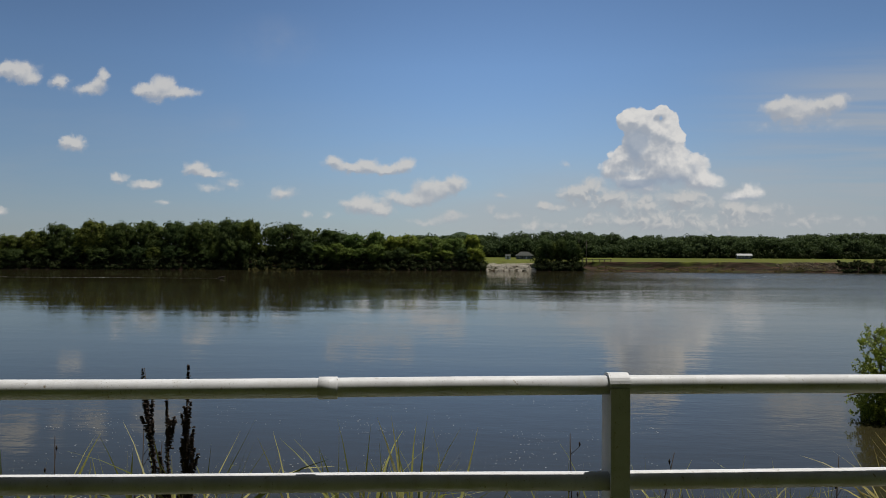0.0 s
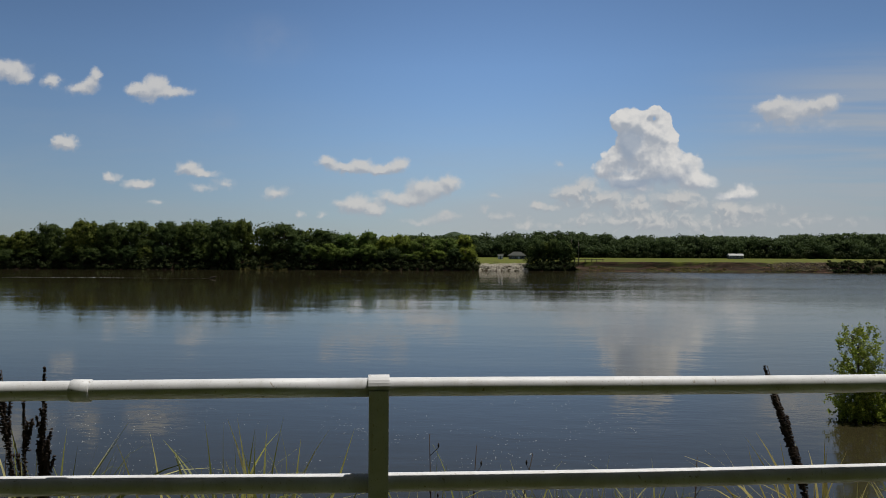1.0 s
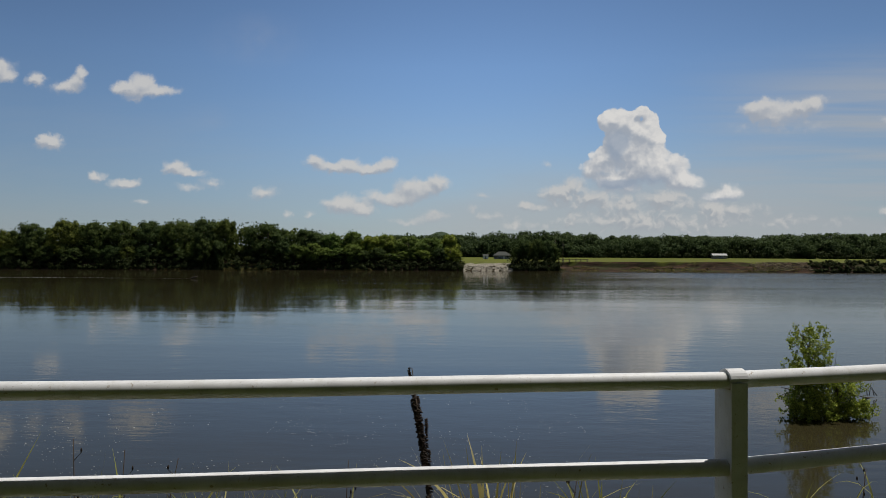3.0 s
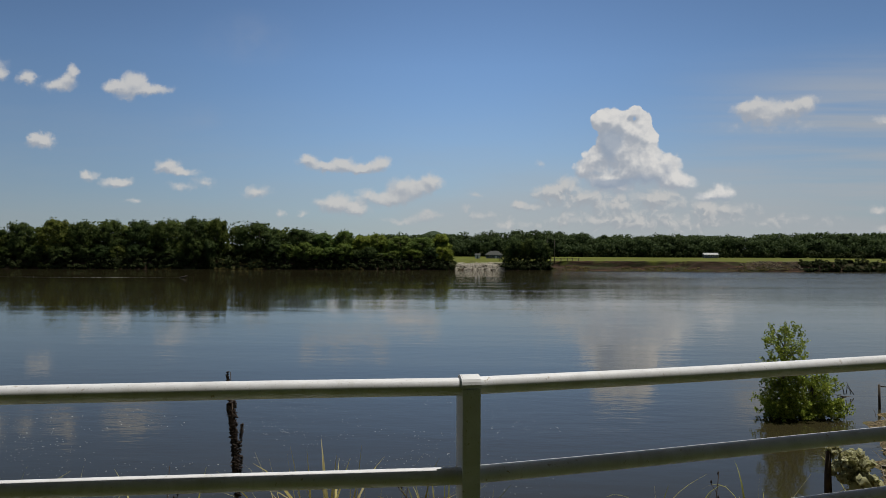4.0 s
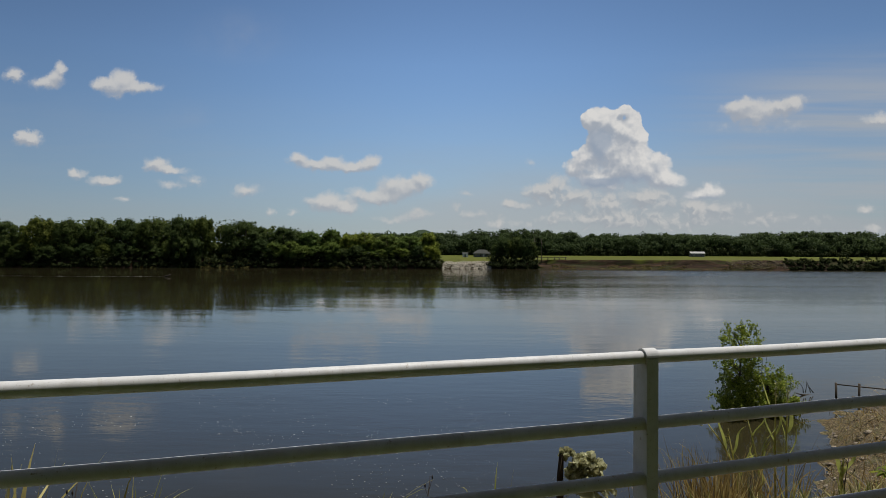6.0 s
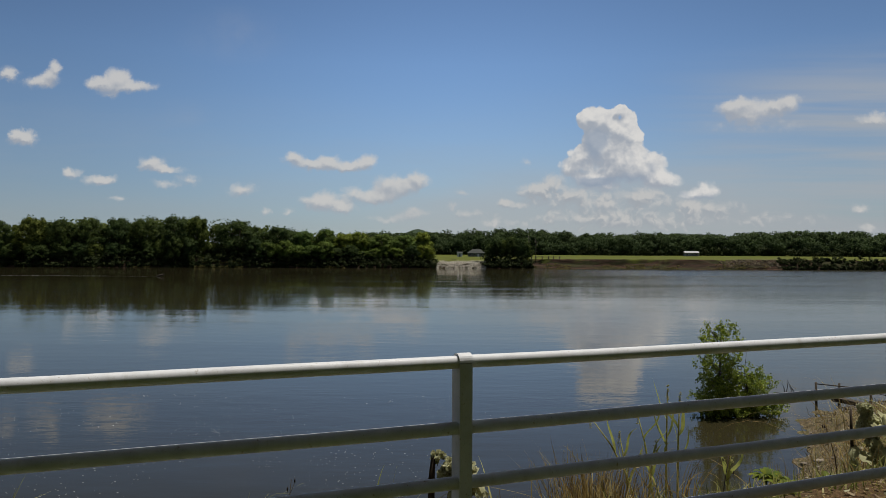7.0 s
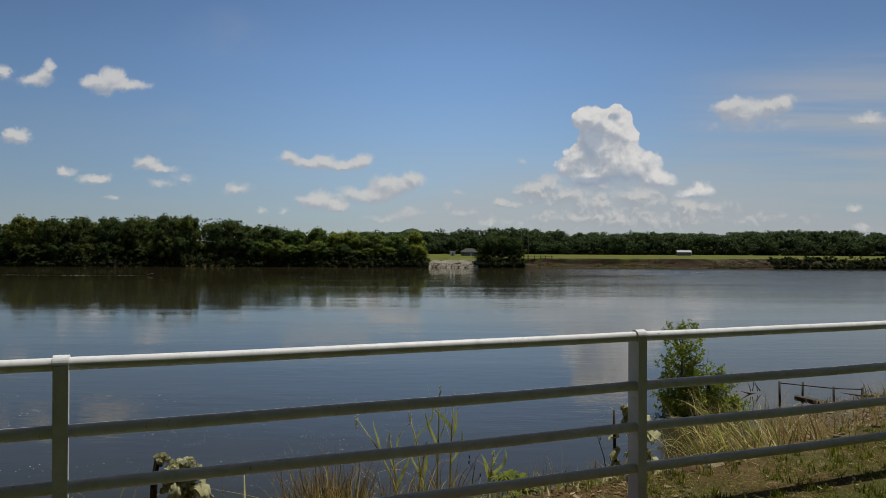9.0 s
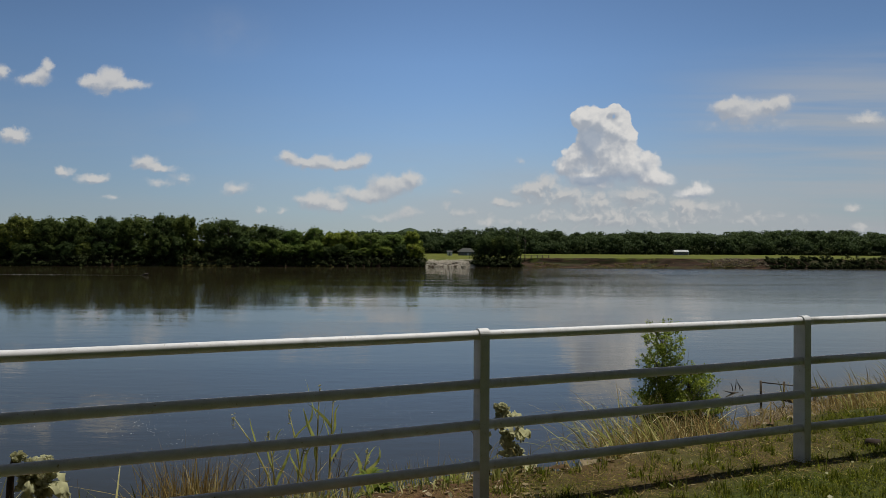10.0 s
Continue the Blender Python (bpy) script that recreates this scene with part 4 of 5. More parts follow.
cabin_at = (169.5, 505, float(land_z(169.5, 505)))
cabin = thing("cabin", cabin_at, "long low grey cabin with a white metal roof before the treeline", "cabin")
cabin.scale = (0.88, 0.88, 0.88)
bm = bmesh.new()
box(bm, (-5.4, -2.2, -0.3), (5.0, 2.2, 2.7))
part("wall", bm, SIDING_GREY, cabin)
bm = bmesh.new()
a = [bm.verts.new(p) for p in ((-5.9, -2.9, 2.6), (5.6, -2.9, 2.6), (5.6, 0, 4.1), (-5.9, 0, 4.1), (5.6, 2.9, 2.6), (-5.9, 2.9, 2.6))]
for q in ((0, 1, 2, 3), (3, 2, 4, 5), (0, 3, 5), (1, 4, 2), (0, 5, 4, 1)):
    bm.faces.new([a[i] for i in q])
part("roof", bm, ROOF_WHITE, cabin)
for wx in (-3.4, 0.2, 3.2):
    window(cabin, 1.4, 1.0, (wx, -2.2, 1.0))
for wx in (-5.6, 5.2):
    bm = bmesh.new()
    tube(bm, [(wx, -2.6, -0.3), (wx, -2.6, 2.65)], 0.07, 8)
    part("porch_post", bm, SIDING_PALE, cabin)

mast = thing("landing_fence", (48, 393, float(land_z(48, 393))), "row of tall dark timber posts at the far bank", "fence")
for k in range(6):
    bm = bmesh.new()
    dx = -1.0 + k * 3.1 + rng.uniform(-0.4, 0.4)
    tube(bm, [(dx, 0, -2.0), (dx + rng.uniform(-0.06, 0.06), 0, 2.5 + rng.uniform(-0.2, 0.3))], 0.26, 7)
    part("post", bm, DOCK_WOOD, mast)
bm = bmesh.new()
box(bm, (-1.4, -0.06, 1.9), (15.2, 0.06, 2.1))
part("crossbar", bm, DOCK_WOOD, mast)

table = thing("picnic_table", (5.4, 402, float(land_z(5.4, 402))), "small dark picnic table on the far lawn", "table")
bm = bmesh.new()
box(bm, (-1.2, -0.4, 0.72), (1.2, 0.4, 0.78), None, 0.01)
part("tabletop", bm, DOCK_WOOD, table)
for s in (-1, 1):
    bm = bmesh.new()
    box(bm, (-1.2, s * 0.75 - 0.14, 0.42), (1.2, s * 0.75 + 0.14, 0.47), None, 0.01)
    part("bench", bm, DOCK_WOOD, table)
    for wx in (-0.8, 0.8):
        bm = bmesh.new()
        tube(bm, [(wx, s * 0.8, -0.1), (wx, s * 0.2, 0.72)], 0.06, 6)
        part("leg", bm, DOCK_WOOD, table)

# bare pale trunks standing at the field's edge
for x, h in ((46.5, 13.0), (50.5, 12.0)):
    snag = thing("bare_tree", (x, 402, float(land_z(x, 402))), "slim bare pale trunk at the edge of the far trees", "tree", "bare trunks")
    bm = bmesh.new()
    tube(bm, [(0, 0, -0.5), (0.2, 0, h * 0.5), (0.1, 0, h)], [0.22, 0.16, 0.04], 7)
    part("trunk", bm, DRIFTWOOD, snag)
    for k in range(4):
        bm = bmesh.new()
        z, a = h * rng.uniform(0.45, 0.85), rng.uniform(0, 6.28)
        tube(bm, [(0.15, 0, z), (math.cos(a) * 1.2, math.sin(a) * 1.2, z + 1.6)], [0.07, 0.02], 5)
        part("limb", bm, DRIFTWOOD, snag)

# a snag in the current with its trailing line of foam
sn_x, sn_y = -93.3, 242.5
snag = thing("snag", (sn_x, sn_y, WATER_Z), "dark drift log stuck in the river current", "log")
bm = bmesh.new()
tube(bm, [(-1.6, 0.2, -0.3), (-0.4, 0, 0.25), (0.8, -0.1, 0.45), (1.3, -0.1, 0.75)], [0.22, 0.3, 0.26, 0.12], 8)
part("log_body", bm, DOCK_WOOD, snag)
bm = bmesh.new()
tube(bm, [(0.2, 0, 0.3), (0.5, 0.4, 0.9)], [0.1, 0.03], 6)
part("stub", bm, DOCK_WOOD, snag)
n = 900
d = rng.uniform(0, 1, n) ** 1.2 * 115
c = np.stack((sn_x - 1 - d, sn_y + 0.2 * np.sin(d / 7) - d * 0.008 + rng.normal(0, 0.12 + 0.003 * d, n), np.full(n, WATER_Z + 0.012)), 1)
u = np.stack((rng.uniform(0.3, 0.9, n), np.zeros(n), np.zeros(n)), 1)
v = np.stack((np.zeros(n), rng.uniform(0.05, 0.16, n), np.zeros(n)), 1)
stuff("foam_line", quad_mesh("foam_line", c, u, v, mat=WAKE), "thin white line of foam trailing a snag", "foam")

# unseen belt of tall trees added on this side to block skylight on the railing
rows = []
for back in (-8.5, -12, -17):
    for x in np.arange(-46, 58, 5.0):
        rows.append((x + rng.uniform(-2, 2), back + rng.uniform(-2, 2), 0.0, rng.uniform(19, 24), rng.uniform(8, 10.5)))
stuff("woodland", quad_mesh("woodland", *woods(rows, 1.5, 16, 34), mat=LEAF_WOODS), "unseen belt of tall trees added behind the camera to block the sky", "woods")

# ---- the railing ----
RAIL_Z = (1.067, 0.762, 0.508, 0.254)
PIPE = 0.0302
railing = thing("railing", (POSTS[3][0], POSTS[3][1], 0), "white-painted steel pipe railing with four rails along the river bank", "railing")
origin = Vector((POSTS[3][0], POSTS[3][1], 0))


def post_way(i):
    a, b = Vector(POSTS[max(i - 1, 0)]), Vector(POSTS[min(i + 1, len(POSTS) - 1)])
    return (b - a).normalized()


for i, (px, py) in enumerate(POSTS):
    way = post_way(i)
    turn = math.degrees(math.atan2(way.y, way.x))
    up = new("post")
    up.parent, up.location = railing, Vector((px, py, 0)) - origin
    up.rotation_euler.z = radians(turn)
    w, t = 0.0315, 0.0045
    deep = 0.072
    bm = bmesh.new()
    box(bm, (-w, -PIPE - 2 * t, -0.45), (w, -PIPE, 1.062), None, 0.0015)
    part("front_plate", bm, PAINT, up)
    bm = bmesh.new()
    box(bm, (-w + 0.004, -PIPE + 0.0005, -0.45), (w - 0.006, deep, 1.067 - PIPE), None, 0.002)
    part("web", bm, PAINT, up)
    # the strap that goes over the top rail
    bm = bmesh.new()
    inner, outer, rows = PIPE + 0.0004, PIPE + 2 * t + 0.0016, []
    for k in range(13):
        a = math.pi * k / 12
        rows.append([bm.verts.new((x, -math.cos(a) * r, 1.056 + math.sin(a) * r + 0.011)) for x, r in ((-w - 0.002, inner), (w + 0.002, inner), (w + 0.002, outer), (-w - 0.002, outer))])
    for r0, r1 in zip(rows, rows[1:]):
        for k in range(4):
            bm.faces.new((r0[k], r0[(k + 1) % 4], r1[(k + 1) % 4], r1[k]))
    bm.faces.new(rows[0])
    bm.faces.new(rows[-1][::-1])
    part("strap", bm, PAINT, up)

for i in range(len(POSTS) - 1):
    a, b = Vector((*POSTS[i], 0)) - origin, Vector((*POSTS[i + 1], 0)) - origin
    for k, z in enumerate(RAIL_Z):
        bm = bmesh.new()
        n = 9
        path = []
        for s in range(n):
            f = s / (n - 1)
            sag = -0.004 * math.sin(f * math.pi) + 0.0015 * math.sin(f * 9 + i + k)
            lift = (0.014, 0.048, 0.03, 0.0)[k] * (1 - f) if i == 0 else 0.0
            path.append(a.lerp(b, f) + Vector((0, 0, z + sag + lift)))
        tube(bm, path, PIPE, 20, i in (0, len(POSTS) - 2))
        part("rail", bm, PAINT, railing)

# the sleeve that joins two lengths of the top rail
cp = Vector((-0.535, float(rail_y(-0.535)), 0.003)) - origin
wy = Vector((POSTS[1][0] - POSTS[0][0], POSTS[1][1] - POSTS[0][1], 0)).normalized()
bm = bmesh.new()
c0 = cp + Vector((0, 0, 1.064))
tube(bm, [c0 - wy * 0.030, c0 - wy * 0.028, c0 + wy * 0.028, c0 + wy * 0.030], [PIPE + 0.0005, PIPE + 0.0045, PIPE + 0.0045, PIPE + 0.0005], 20)
part("sleeve", bm, PAINT, railing, "pipe sleeve joining two rail lengths")


# ---- the young tree at the water's edge ----
def limb_path(a, b, bow=0.15, n=4):
    a, b = Vector(a), Vector(b)
    off = Vector(rng.uniform(-bow, bow, 3))
    return [a.lerp(b, i / n) + off * math.sin(math.pi * i / n) for i in range(n + 1)]


tree_at = Vector((20.25, 39.3, WATER_Z - 0.1))
young = thing("young_tree", tree_at, "young leafy tree growing at the water's edge", "tree")
bm = bmesh.new()
tube(bm, limb_path((0, 0, -0.3), (0.1, 0, 4.3)), [0.10, 0.085, 0.065, 0.045, 0.015], 8)
part("trunk", bm, BARK, young)
bm = bmesh.new()
tube(bm, limb_path((1.35, 0.1, -0.3), (1.6, 0, 2.3)), [0.09, 0.09, 0.085, 0.08, 0.07], 8)
part("stump", bm, DOCK_WOOD, young, "dark dead stem")
tips = []
for k in range(34):
    z = rng.uniform(0.7, 4.3)
    a = rng.uniform(0, 6.283)
    r = (0.45 + 0.75 * math.sin(min(1, (5.2 - z) / 3.8) * 1.57)) * rng.uniform(0.7, 1.15)
    end = (0.05 + math.cos(a) * r, math.sin(a) * r, z + rng.uniform(0.15, 0.7))
    tips.append((end, 0.36))
    bm = bmesh.new()
    tube(bm, limb_path((0.05, 0, z * 0.9), end, 0.08, 3), [0.026, 0.020, 0.013, 0.005], 5)
    part("limb", bm, BARK, young)
for k in range(18):
    z, a, r = rng.uniform(0.4, 2.2), rng.uniform(0, 6.283), rng.uniform(0.3, 0.95)
    end = (2.0 + math.cos(a) * r, math.sin(a) * r, z + rng.uniform(0.1, 0.5))
    tips.append((end, 0.32))
    bm = bmesh.new()
    tube(bm, limb_path((1.4 + rng.uniform(0, 0.3), 0, z * 0.6), end, 0.1, 3), [0.022, 0.016, 0.010, 0.004], 5)
    part("limb", bm, BARK, young)
tips.append(((0.1, 0, 4.75), 0.3))
tips += [((0.35, 0.1, 4.5), 0.3), ((-0.25, 0, 4.45), 0.28), ((3.0, 0.1, 0.5), 0.3), ((2.6, 0, 0.9), 0.3)]
twigs = [(np.array(p), 0.3) for p, r in tips]
for cx, cz, rx, rz, n in ((0.05, 2.9, 1.20, 2.10, 190), (2.0, 1.55, 1.05, 1.15, 90), (2.8, 0.5, 0.9, 0.6, 40), (0.0, 1.2, 1.35, 1.15, 190), (0.2, 0.45, 1.45, 0.55, 170), (1.9, 0.5, 1.05, 0.55, 90)):
    d = units(n)
    f = rng.uniform(0.1, 1.0, n) ** 0.5 * (1 + 0.20 * np.sin(d[:, 0] * 5 + d[:, 2] * 7 + cx))
    twigs += [(np.array((cx + a[0] * rx * g, a[1] * rx * g * 0.9, cz + a[2] * rz * g)), 0.3) for a, g in zip(d, f)]
cs = []
for p, ln in twigs:
    way = np.array([p[0] * 0.3, p[1] * 0.3, 0.8]) + rng.normal(0, 0.5, 3)
    way /= np.linalg.norm(way)
    cs.append(p + way * rng.uniform(-0.24, 0.24, (34, 1)) + rng.normal(0, 0.055, (34, 3)))
c = np.concatenate(cs)
u, v = units(len(c)), units(len(c))
v = np.cross(u, v)
v /= np.linalg.norm(v, axis=1, keepdims=True)
s = rng.uniform(0.026, 0.054, (len(c), 1))
part("crown", quad_mesh("crown", c, u * s, v * s * 0.8, mat=LEAF_WILLOW), LEAF_WILLOW, young)
for dx, dz in ((1.25, 3.0), (1.5, 3.3)):
    bm = bmesh.new()
    tube(bm, limb_path((dx - 0.2, 0, 1.6), (dx, 0, dz + 0.4), 0.05, 3), [0.02, 0.014, 0.009, 0.003], 5)
    part("twig", bm, BARK, young, "thin bare twig")


# ---- the broken landing at the shore ----
dock = thing("old_landing", (29.0, 41.5, WATER_Z), "collapsed dark timber boat landing at the shore", "dock")
spots = ((-2.3, 0.3, 1.35), (-0.9, 0.6, 1.25), (0.5, -0.2, 1.15), (2.4, 0.4, 1.0), (4.2, 0.2, 1.1))
for dx, dy, h in spots:
    bm = bmesh.new()
    tube(bm, [(dx, dy, -0.9), (dx + rng.uniform(-0.06, 0.06), dy, h)], [0.075, 0.065], 8)
    part("timber_post", bm, DOCK_WOOD, dock)
for p, q in (((-2.3, 0.3, 1.25), (0.5, -0.2, 1.05)), ((0.5, -0.2, 1.05), (2.4, 0.4, 0.9))):
    bm = bmesh.new()
    tube(bm, [p, q], 0.035, 6)
    part("handrail", bm, DOCK_WOOD, dock)
for k, (dx, dy, dz, w, tilt) in enumerate(((-0.6, -0.6, 0.35, 2.4, 9), (-0.2, -1.0, 0.15, 2.2, -6), (2.6, -1.4, 0.2, 1.5, 4), (2.9, -1.8, 0.05, 1.6, -8), (5.0, 0.0, 0.3, 2.2, 14))):
    bm = bmesh.new()
    box(bm, (-w / 2, -0.2, -0.12), (w / 2, 0.2, 0.12), pose(dx, dy, dz, 6, tilt, 12 * k - 20), 0.015)
    part("beam", bm, DOCK_WOOD, dock)

for x, y, size, lift in ((33.8, 43.2, 2.6, 0.9), (27.5, 45.5, 2.2, 0.2), (36.5, 45.0, 3.0, 0.8), (24.0, 47.0, 2.0, 0.1)):
    log = thing("drift_branch", (x, y, WATER_Z), "bare dark driftwood branch lying in the shallows", "driftwood", "drift branches")
    bm = bmesh.new()
    ang = rng.uniform(-0.5, 0.5) + math.pi
    e = Vector((math.cos(ang) * size, math.sin(ang) * size, 0.25))
    tube(bm, limb_path((0, 0, lift * 0.6 - 0.2), e, 0.2, 5), [0.09, 0.085, 0.07, 0.055, 0.035, 0.012], 7)
    part("limb", bm, DOCK_WOOD, log)
    for k in range(4):
        bm = bmesh.new()
        f = rng.uniform(0.1, 0.8)
        s = e * f + Vector((0, 0, lift * 0.4 * (1 - f)))
        tube(bm, limb_path(s, s + Vector((rng.uniform(-0.8, 0.5), rng.uniform(-0.3, 0.3), rng.uniform(0.2, 0.8))), 0.1, 3), [0.03, 0.022, 0.014, 0.005], 5)
        part("twig", bm, DOCK_WOOD, log)


# ---- plants beyond the railing ----
def rooted(x, y):
    return Vector((x, y, float(land_z(x, y)) - 0.02))


def tuft(n, spread, height, width, lean, bend):
    """A tuft whose tallest blades reach the height."""
    base = np.stack((rng.normal(0, spread, n), rng.normal(0, spread, n), np.full(n, -0.03)), 1)
    az = np.arctan2(base[:, 1], base[:, 0]) + rng.normal(0, 0.7, n)
    tilt = np.abs(rng.normal(0, 0.5 * lean + 0.08, n))
    curl = rng.exponential(bend * 2.2, n).clip(0, 2.2)
    f = np.linspace(0, 1, 10)[:, None]
    peak = np.cumsum(np.cos(tilt + curl * f ** 1.3), 0).max(0) / 10
    ln = np.minimum(height * rng.uniform(0.25, 1.0, n) ** 0.6 / peak, height * 1.45)
    return arch_arrays(base, az, tilt, curl, ln, width * rng.uniform(0.6, 1.3, n))


def grass_clump(x, y, n, spread, top, width, lean, bend, mat, label, group):
    ob = new("grass_clump", mesh_from("grass_clump", *tuft(n, spread, top - float(land_z(x, y)), width * (1.0 if mat == REED else 0.62), lean, bend), mat))
    ob.location = rooted(x, y)
    return tagged(ob, label, "grass", group, "stuff")


def leaning_clump(x, y, n, spread, top, width, az, lean, mat, label, group):
    """Broad blades that lean and arch over one way."""
    h = top - float(land_z(x, y))
    base = np.stack((rng.normal(0, spread, n), rng.normal(0, spread, n), np.full(n, -0.03)), 1)
    tilt = np.abs(rng.normal(lean, 0.22, n))
    curl = rng.exponential(0.8, n).clip(0.1, 2.4)
    f = np.linspace(0, 1, 10)[:, None]
    peak = np.cumsum(np.cos(tilt + curl * f ** 1.3), 0).max(0) / 10
    ln = np.minimum(h * rng.uniform(0.30, 1.0, n) ** 0.7 / peak, h * 1.2)
    ob = new("grass_clump", mesh_from("grass_clump", *arch_arrays(base, rng.normal(az, 0.75, n), tilt, curl, ln, width * rng.uniform(0.6, 1.3, n)), mat))
    ob.location = rooted(x, y)
    return tagged(ob, label, "grass", group, "stuff")


DRY = "clump of dry straw-coloured grass on the bank"
GREEN = "clump of green reed grass on the bank"
for row in ((7.04, 5.22, 620, 0.11, 0.24, 0.014, 0.16, 0.14), (7.40, 5.35, 40, 0.10, 0.12, 0.012, 0.30, 0.35),
            (8.65, 5.55, 90, 0.14, 0.10, 0.012, 0.20, 0.30), (7.80, 5.92, 46, 0.10, 0.10, 0.016, 0.30, 0.35), (7.45, 5.9, 24, 0.10, 0.06, 0.014, 0.35, 0.4), (11.0, 8.9, 50, 0.22, 0.04, 0.016, 0.30, 0.60),
            (13.2, 8.0, 90, 0.30, 0.16, 0.013, 0.2, 0.4), (14.1, 8.6, 100, 0.35, 0.2, 0.013, 0.2, 0.4), (15.2, 9.2, 100, 0.35, 0.22, 0.013, 0.2, 0.4),
            (12.4, 7.9, 90, 0.25, -0.05, 0.011, 0.2, 0.3), (16.6, 10.0, 180, 0.45, 0.35, 0.011, 0.16, 0.25), (11.7, 9.5, 120, 0.30, -0.1, 0.012, 0.2, 0.4)):
    grass_clump(*row, STRAW, DRY, "dry grass clumps")
for row in (
            (-2.35, 3.55, 8, 0.10, 0.40, 0.020, 0.3, 0.5), (0.35, 3.75, 12, 0.18, 0.48, 0.018, 0.15, 0.2), (1.3, 3.8, 8, 0.2, 0.40, 0.014, 0.2, 0.3), (-1.95, 3.7, 14, 0.18, 0.40, 0.018, 0.2, 0.3),
            (3.3, 4.2, 12, 0.2, 0.20, 0.014, 0.3, 0.4), (4.6, 4.5, 12, 0.2, 0.15, 0.014, 0.3, 0.4), (5.4, 4.8, 14, 0.2, 0.12, 0.014, 0.3, 0.4), (6.6, 5.1, 16, 0.2, 0.05, 0.014, 0.3, 0.4), (11.9, 9.2, 60, 0.3, -0.1, 0.016, 0.3, 0.5)):
    grass_clump(*row, REED, GREEN, "green grass clumps")

def upright_tuft(x, y, n, spread, low, high, width, loose, mat, label, group):
    """Broad blades that stand up together, their tips between two heights, a few of them nodding."""
    base = np.stack((rng.normal(0, spread, n), rng.normal(0, spread, n), np.full(n, -0.03)), 1)
    az = np.where(rng.uniform(0, 1, n) < 0.6, np.arctan2(base[:, 1], base[:, 0]), rng.uniform(0, 6.283, n))
    tilt = np.abs(rng.normal(0, 0.08 + 0.14 * loose, n))
    curl = rng.exponential(0.20 + 0.55 * loose, n).clip(0, 3.0)
    f = np.linspace(0, 1, 10)[:, None]
    peak = np.cumsum(np.cos(tilt + curl * f ** 1.3), 0).max(0) / 10
    ln = np.minimum((rng.uniform(low, high, n) - float(land_z(x, y))) / peak, 1.15 * (high - float(land_z(x, y))))
    ob = new("grass_clump", mesh_from("grass_clump", *arch_arrays(base, az, tilt, curl, ln, width * rng.uniform(0.55, 1.25, n)), mat))
    ob.location = rooted(x, y)
    return tagged(ob, label, "grass", group, "stuff")


TUFT = "tuft of yellow-green grass standing at the bank's edge"
for row in ((-0.47, 3.33, 54, 0.085, 0.34, 0.57, 0.030, 0.9), (-0.41, 3.36, 5, 0.02, 0.66, 0.74, 0.028, 0.10), (-0.74, 3.55, 18, 0.08, 0.30, 0.50, 0.024, 1.6), (-0.92, 4.0, 7, 0.10, 0.30, 0.50, 0.024, 0.7),
            (-1.74, 3.48, 44, 0.10, 0.32, 0.52, 0.034, 1.3), (-1.60, 3.50, 8, 0.05, 0.45, 0.62, 0.032, 1.5), (-2.62, 3.50, 22, 0.10, 0.20, 0.42, 0.026, 1.8), (0.1, 3.75, 10, 0.15, 0.05, 0.40, 0.016, 0.9),
            (1.15, 3.8, 18, 0.20, 0.15, 0.40, 0.020, 0.9), (1.75, 3.9, 18, 0.16, 0.12, 0.34, 0.020, 0.9), (3.35, 4.15, 34, 0.06, 0.10, 0.28, 0.026, 0.9), (0.75, 3.7, 18, 0.2, 0.15, 0.38, 0.022, 1.0)):
    upright_tuft(*row, REED, TUFT, "standing grass tufts")
for row in ((2.70, 4.09, 62, 0.08, 0.15, 0.42, 0.034, 1.3), (2.73, 4.09, 2, 0.010, 0.40, 0.44, 0.050, 0.05)):
    upright_tuft(*row, GOLD, "tuft of golden yellow grass at the bank's edge", "standing grass tufts")

LEANING = "clump of yellow-green reed grass arching over the bank"
for row in ((10.36, 6.62, 64, 0.14, 0.46, 0.013, math.pi, 0.60), (10.66, 6.75, 70, 0.18, 0.38, 0.013, math.pi, 0.45), (13.6, 8.2, 120, 0.36, 0.22, 0.014, math.pi, 0.28), (15.0, 9.1, 140, 0.42, 0.26, 0.014, math.pi, 0.28)):
    leaning_clump(*row, REED, LEANING, "leaning grass clumps")
for row in ((10.40, 6.65, 110, 0.17, 0.26, 0.010, math.pi, 0.45), (10.70, 6.85, 130, 0.20, 0.20, 0.010, math.pi, 0.38), (11.2, 7.3, 140, 0.26, 0.10, 0.011, math.pi, 0.30), (11.7, 7.8, 120, 0.28, 0.0, 0.011, math.pi, 0.30), (13.3, 8.1, 220, 0.36, 0.20, 0.012, math.pi, 0.25), (14.3, 8.7, 240, 0.38, 0.24, 0.012, math.pi, 0.25), (15.5, 9.3, 260, 0.42, 0.26, 0.012, math.pi, 0.25)):
    leaning_clump(*row, STRAW, "clump of tawny seeding grass arching over the bank", "leaning grass clumps")

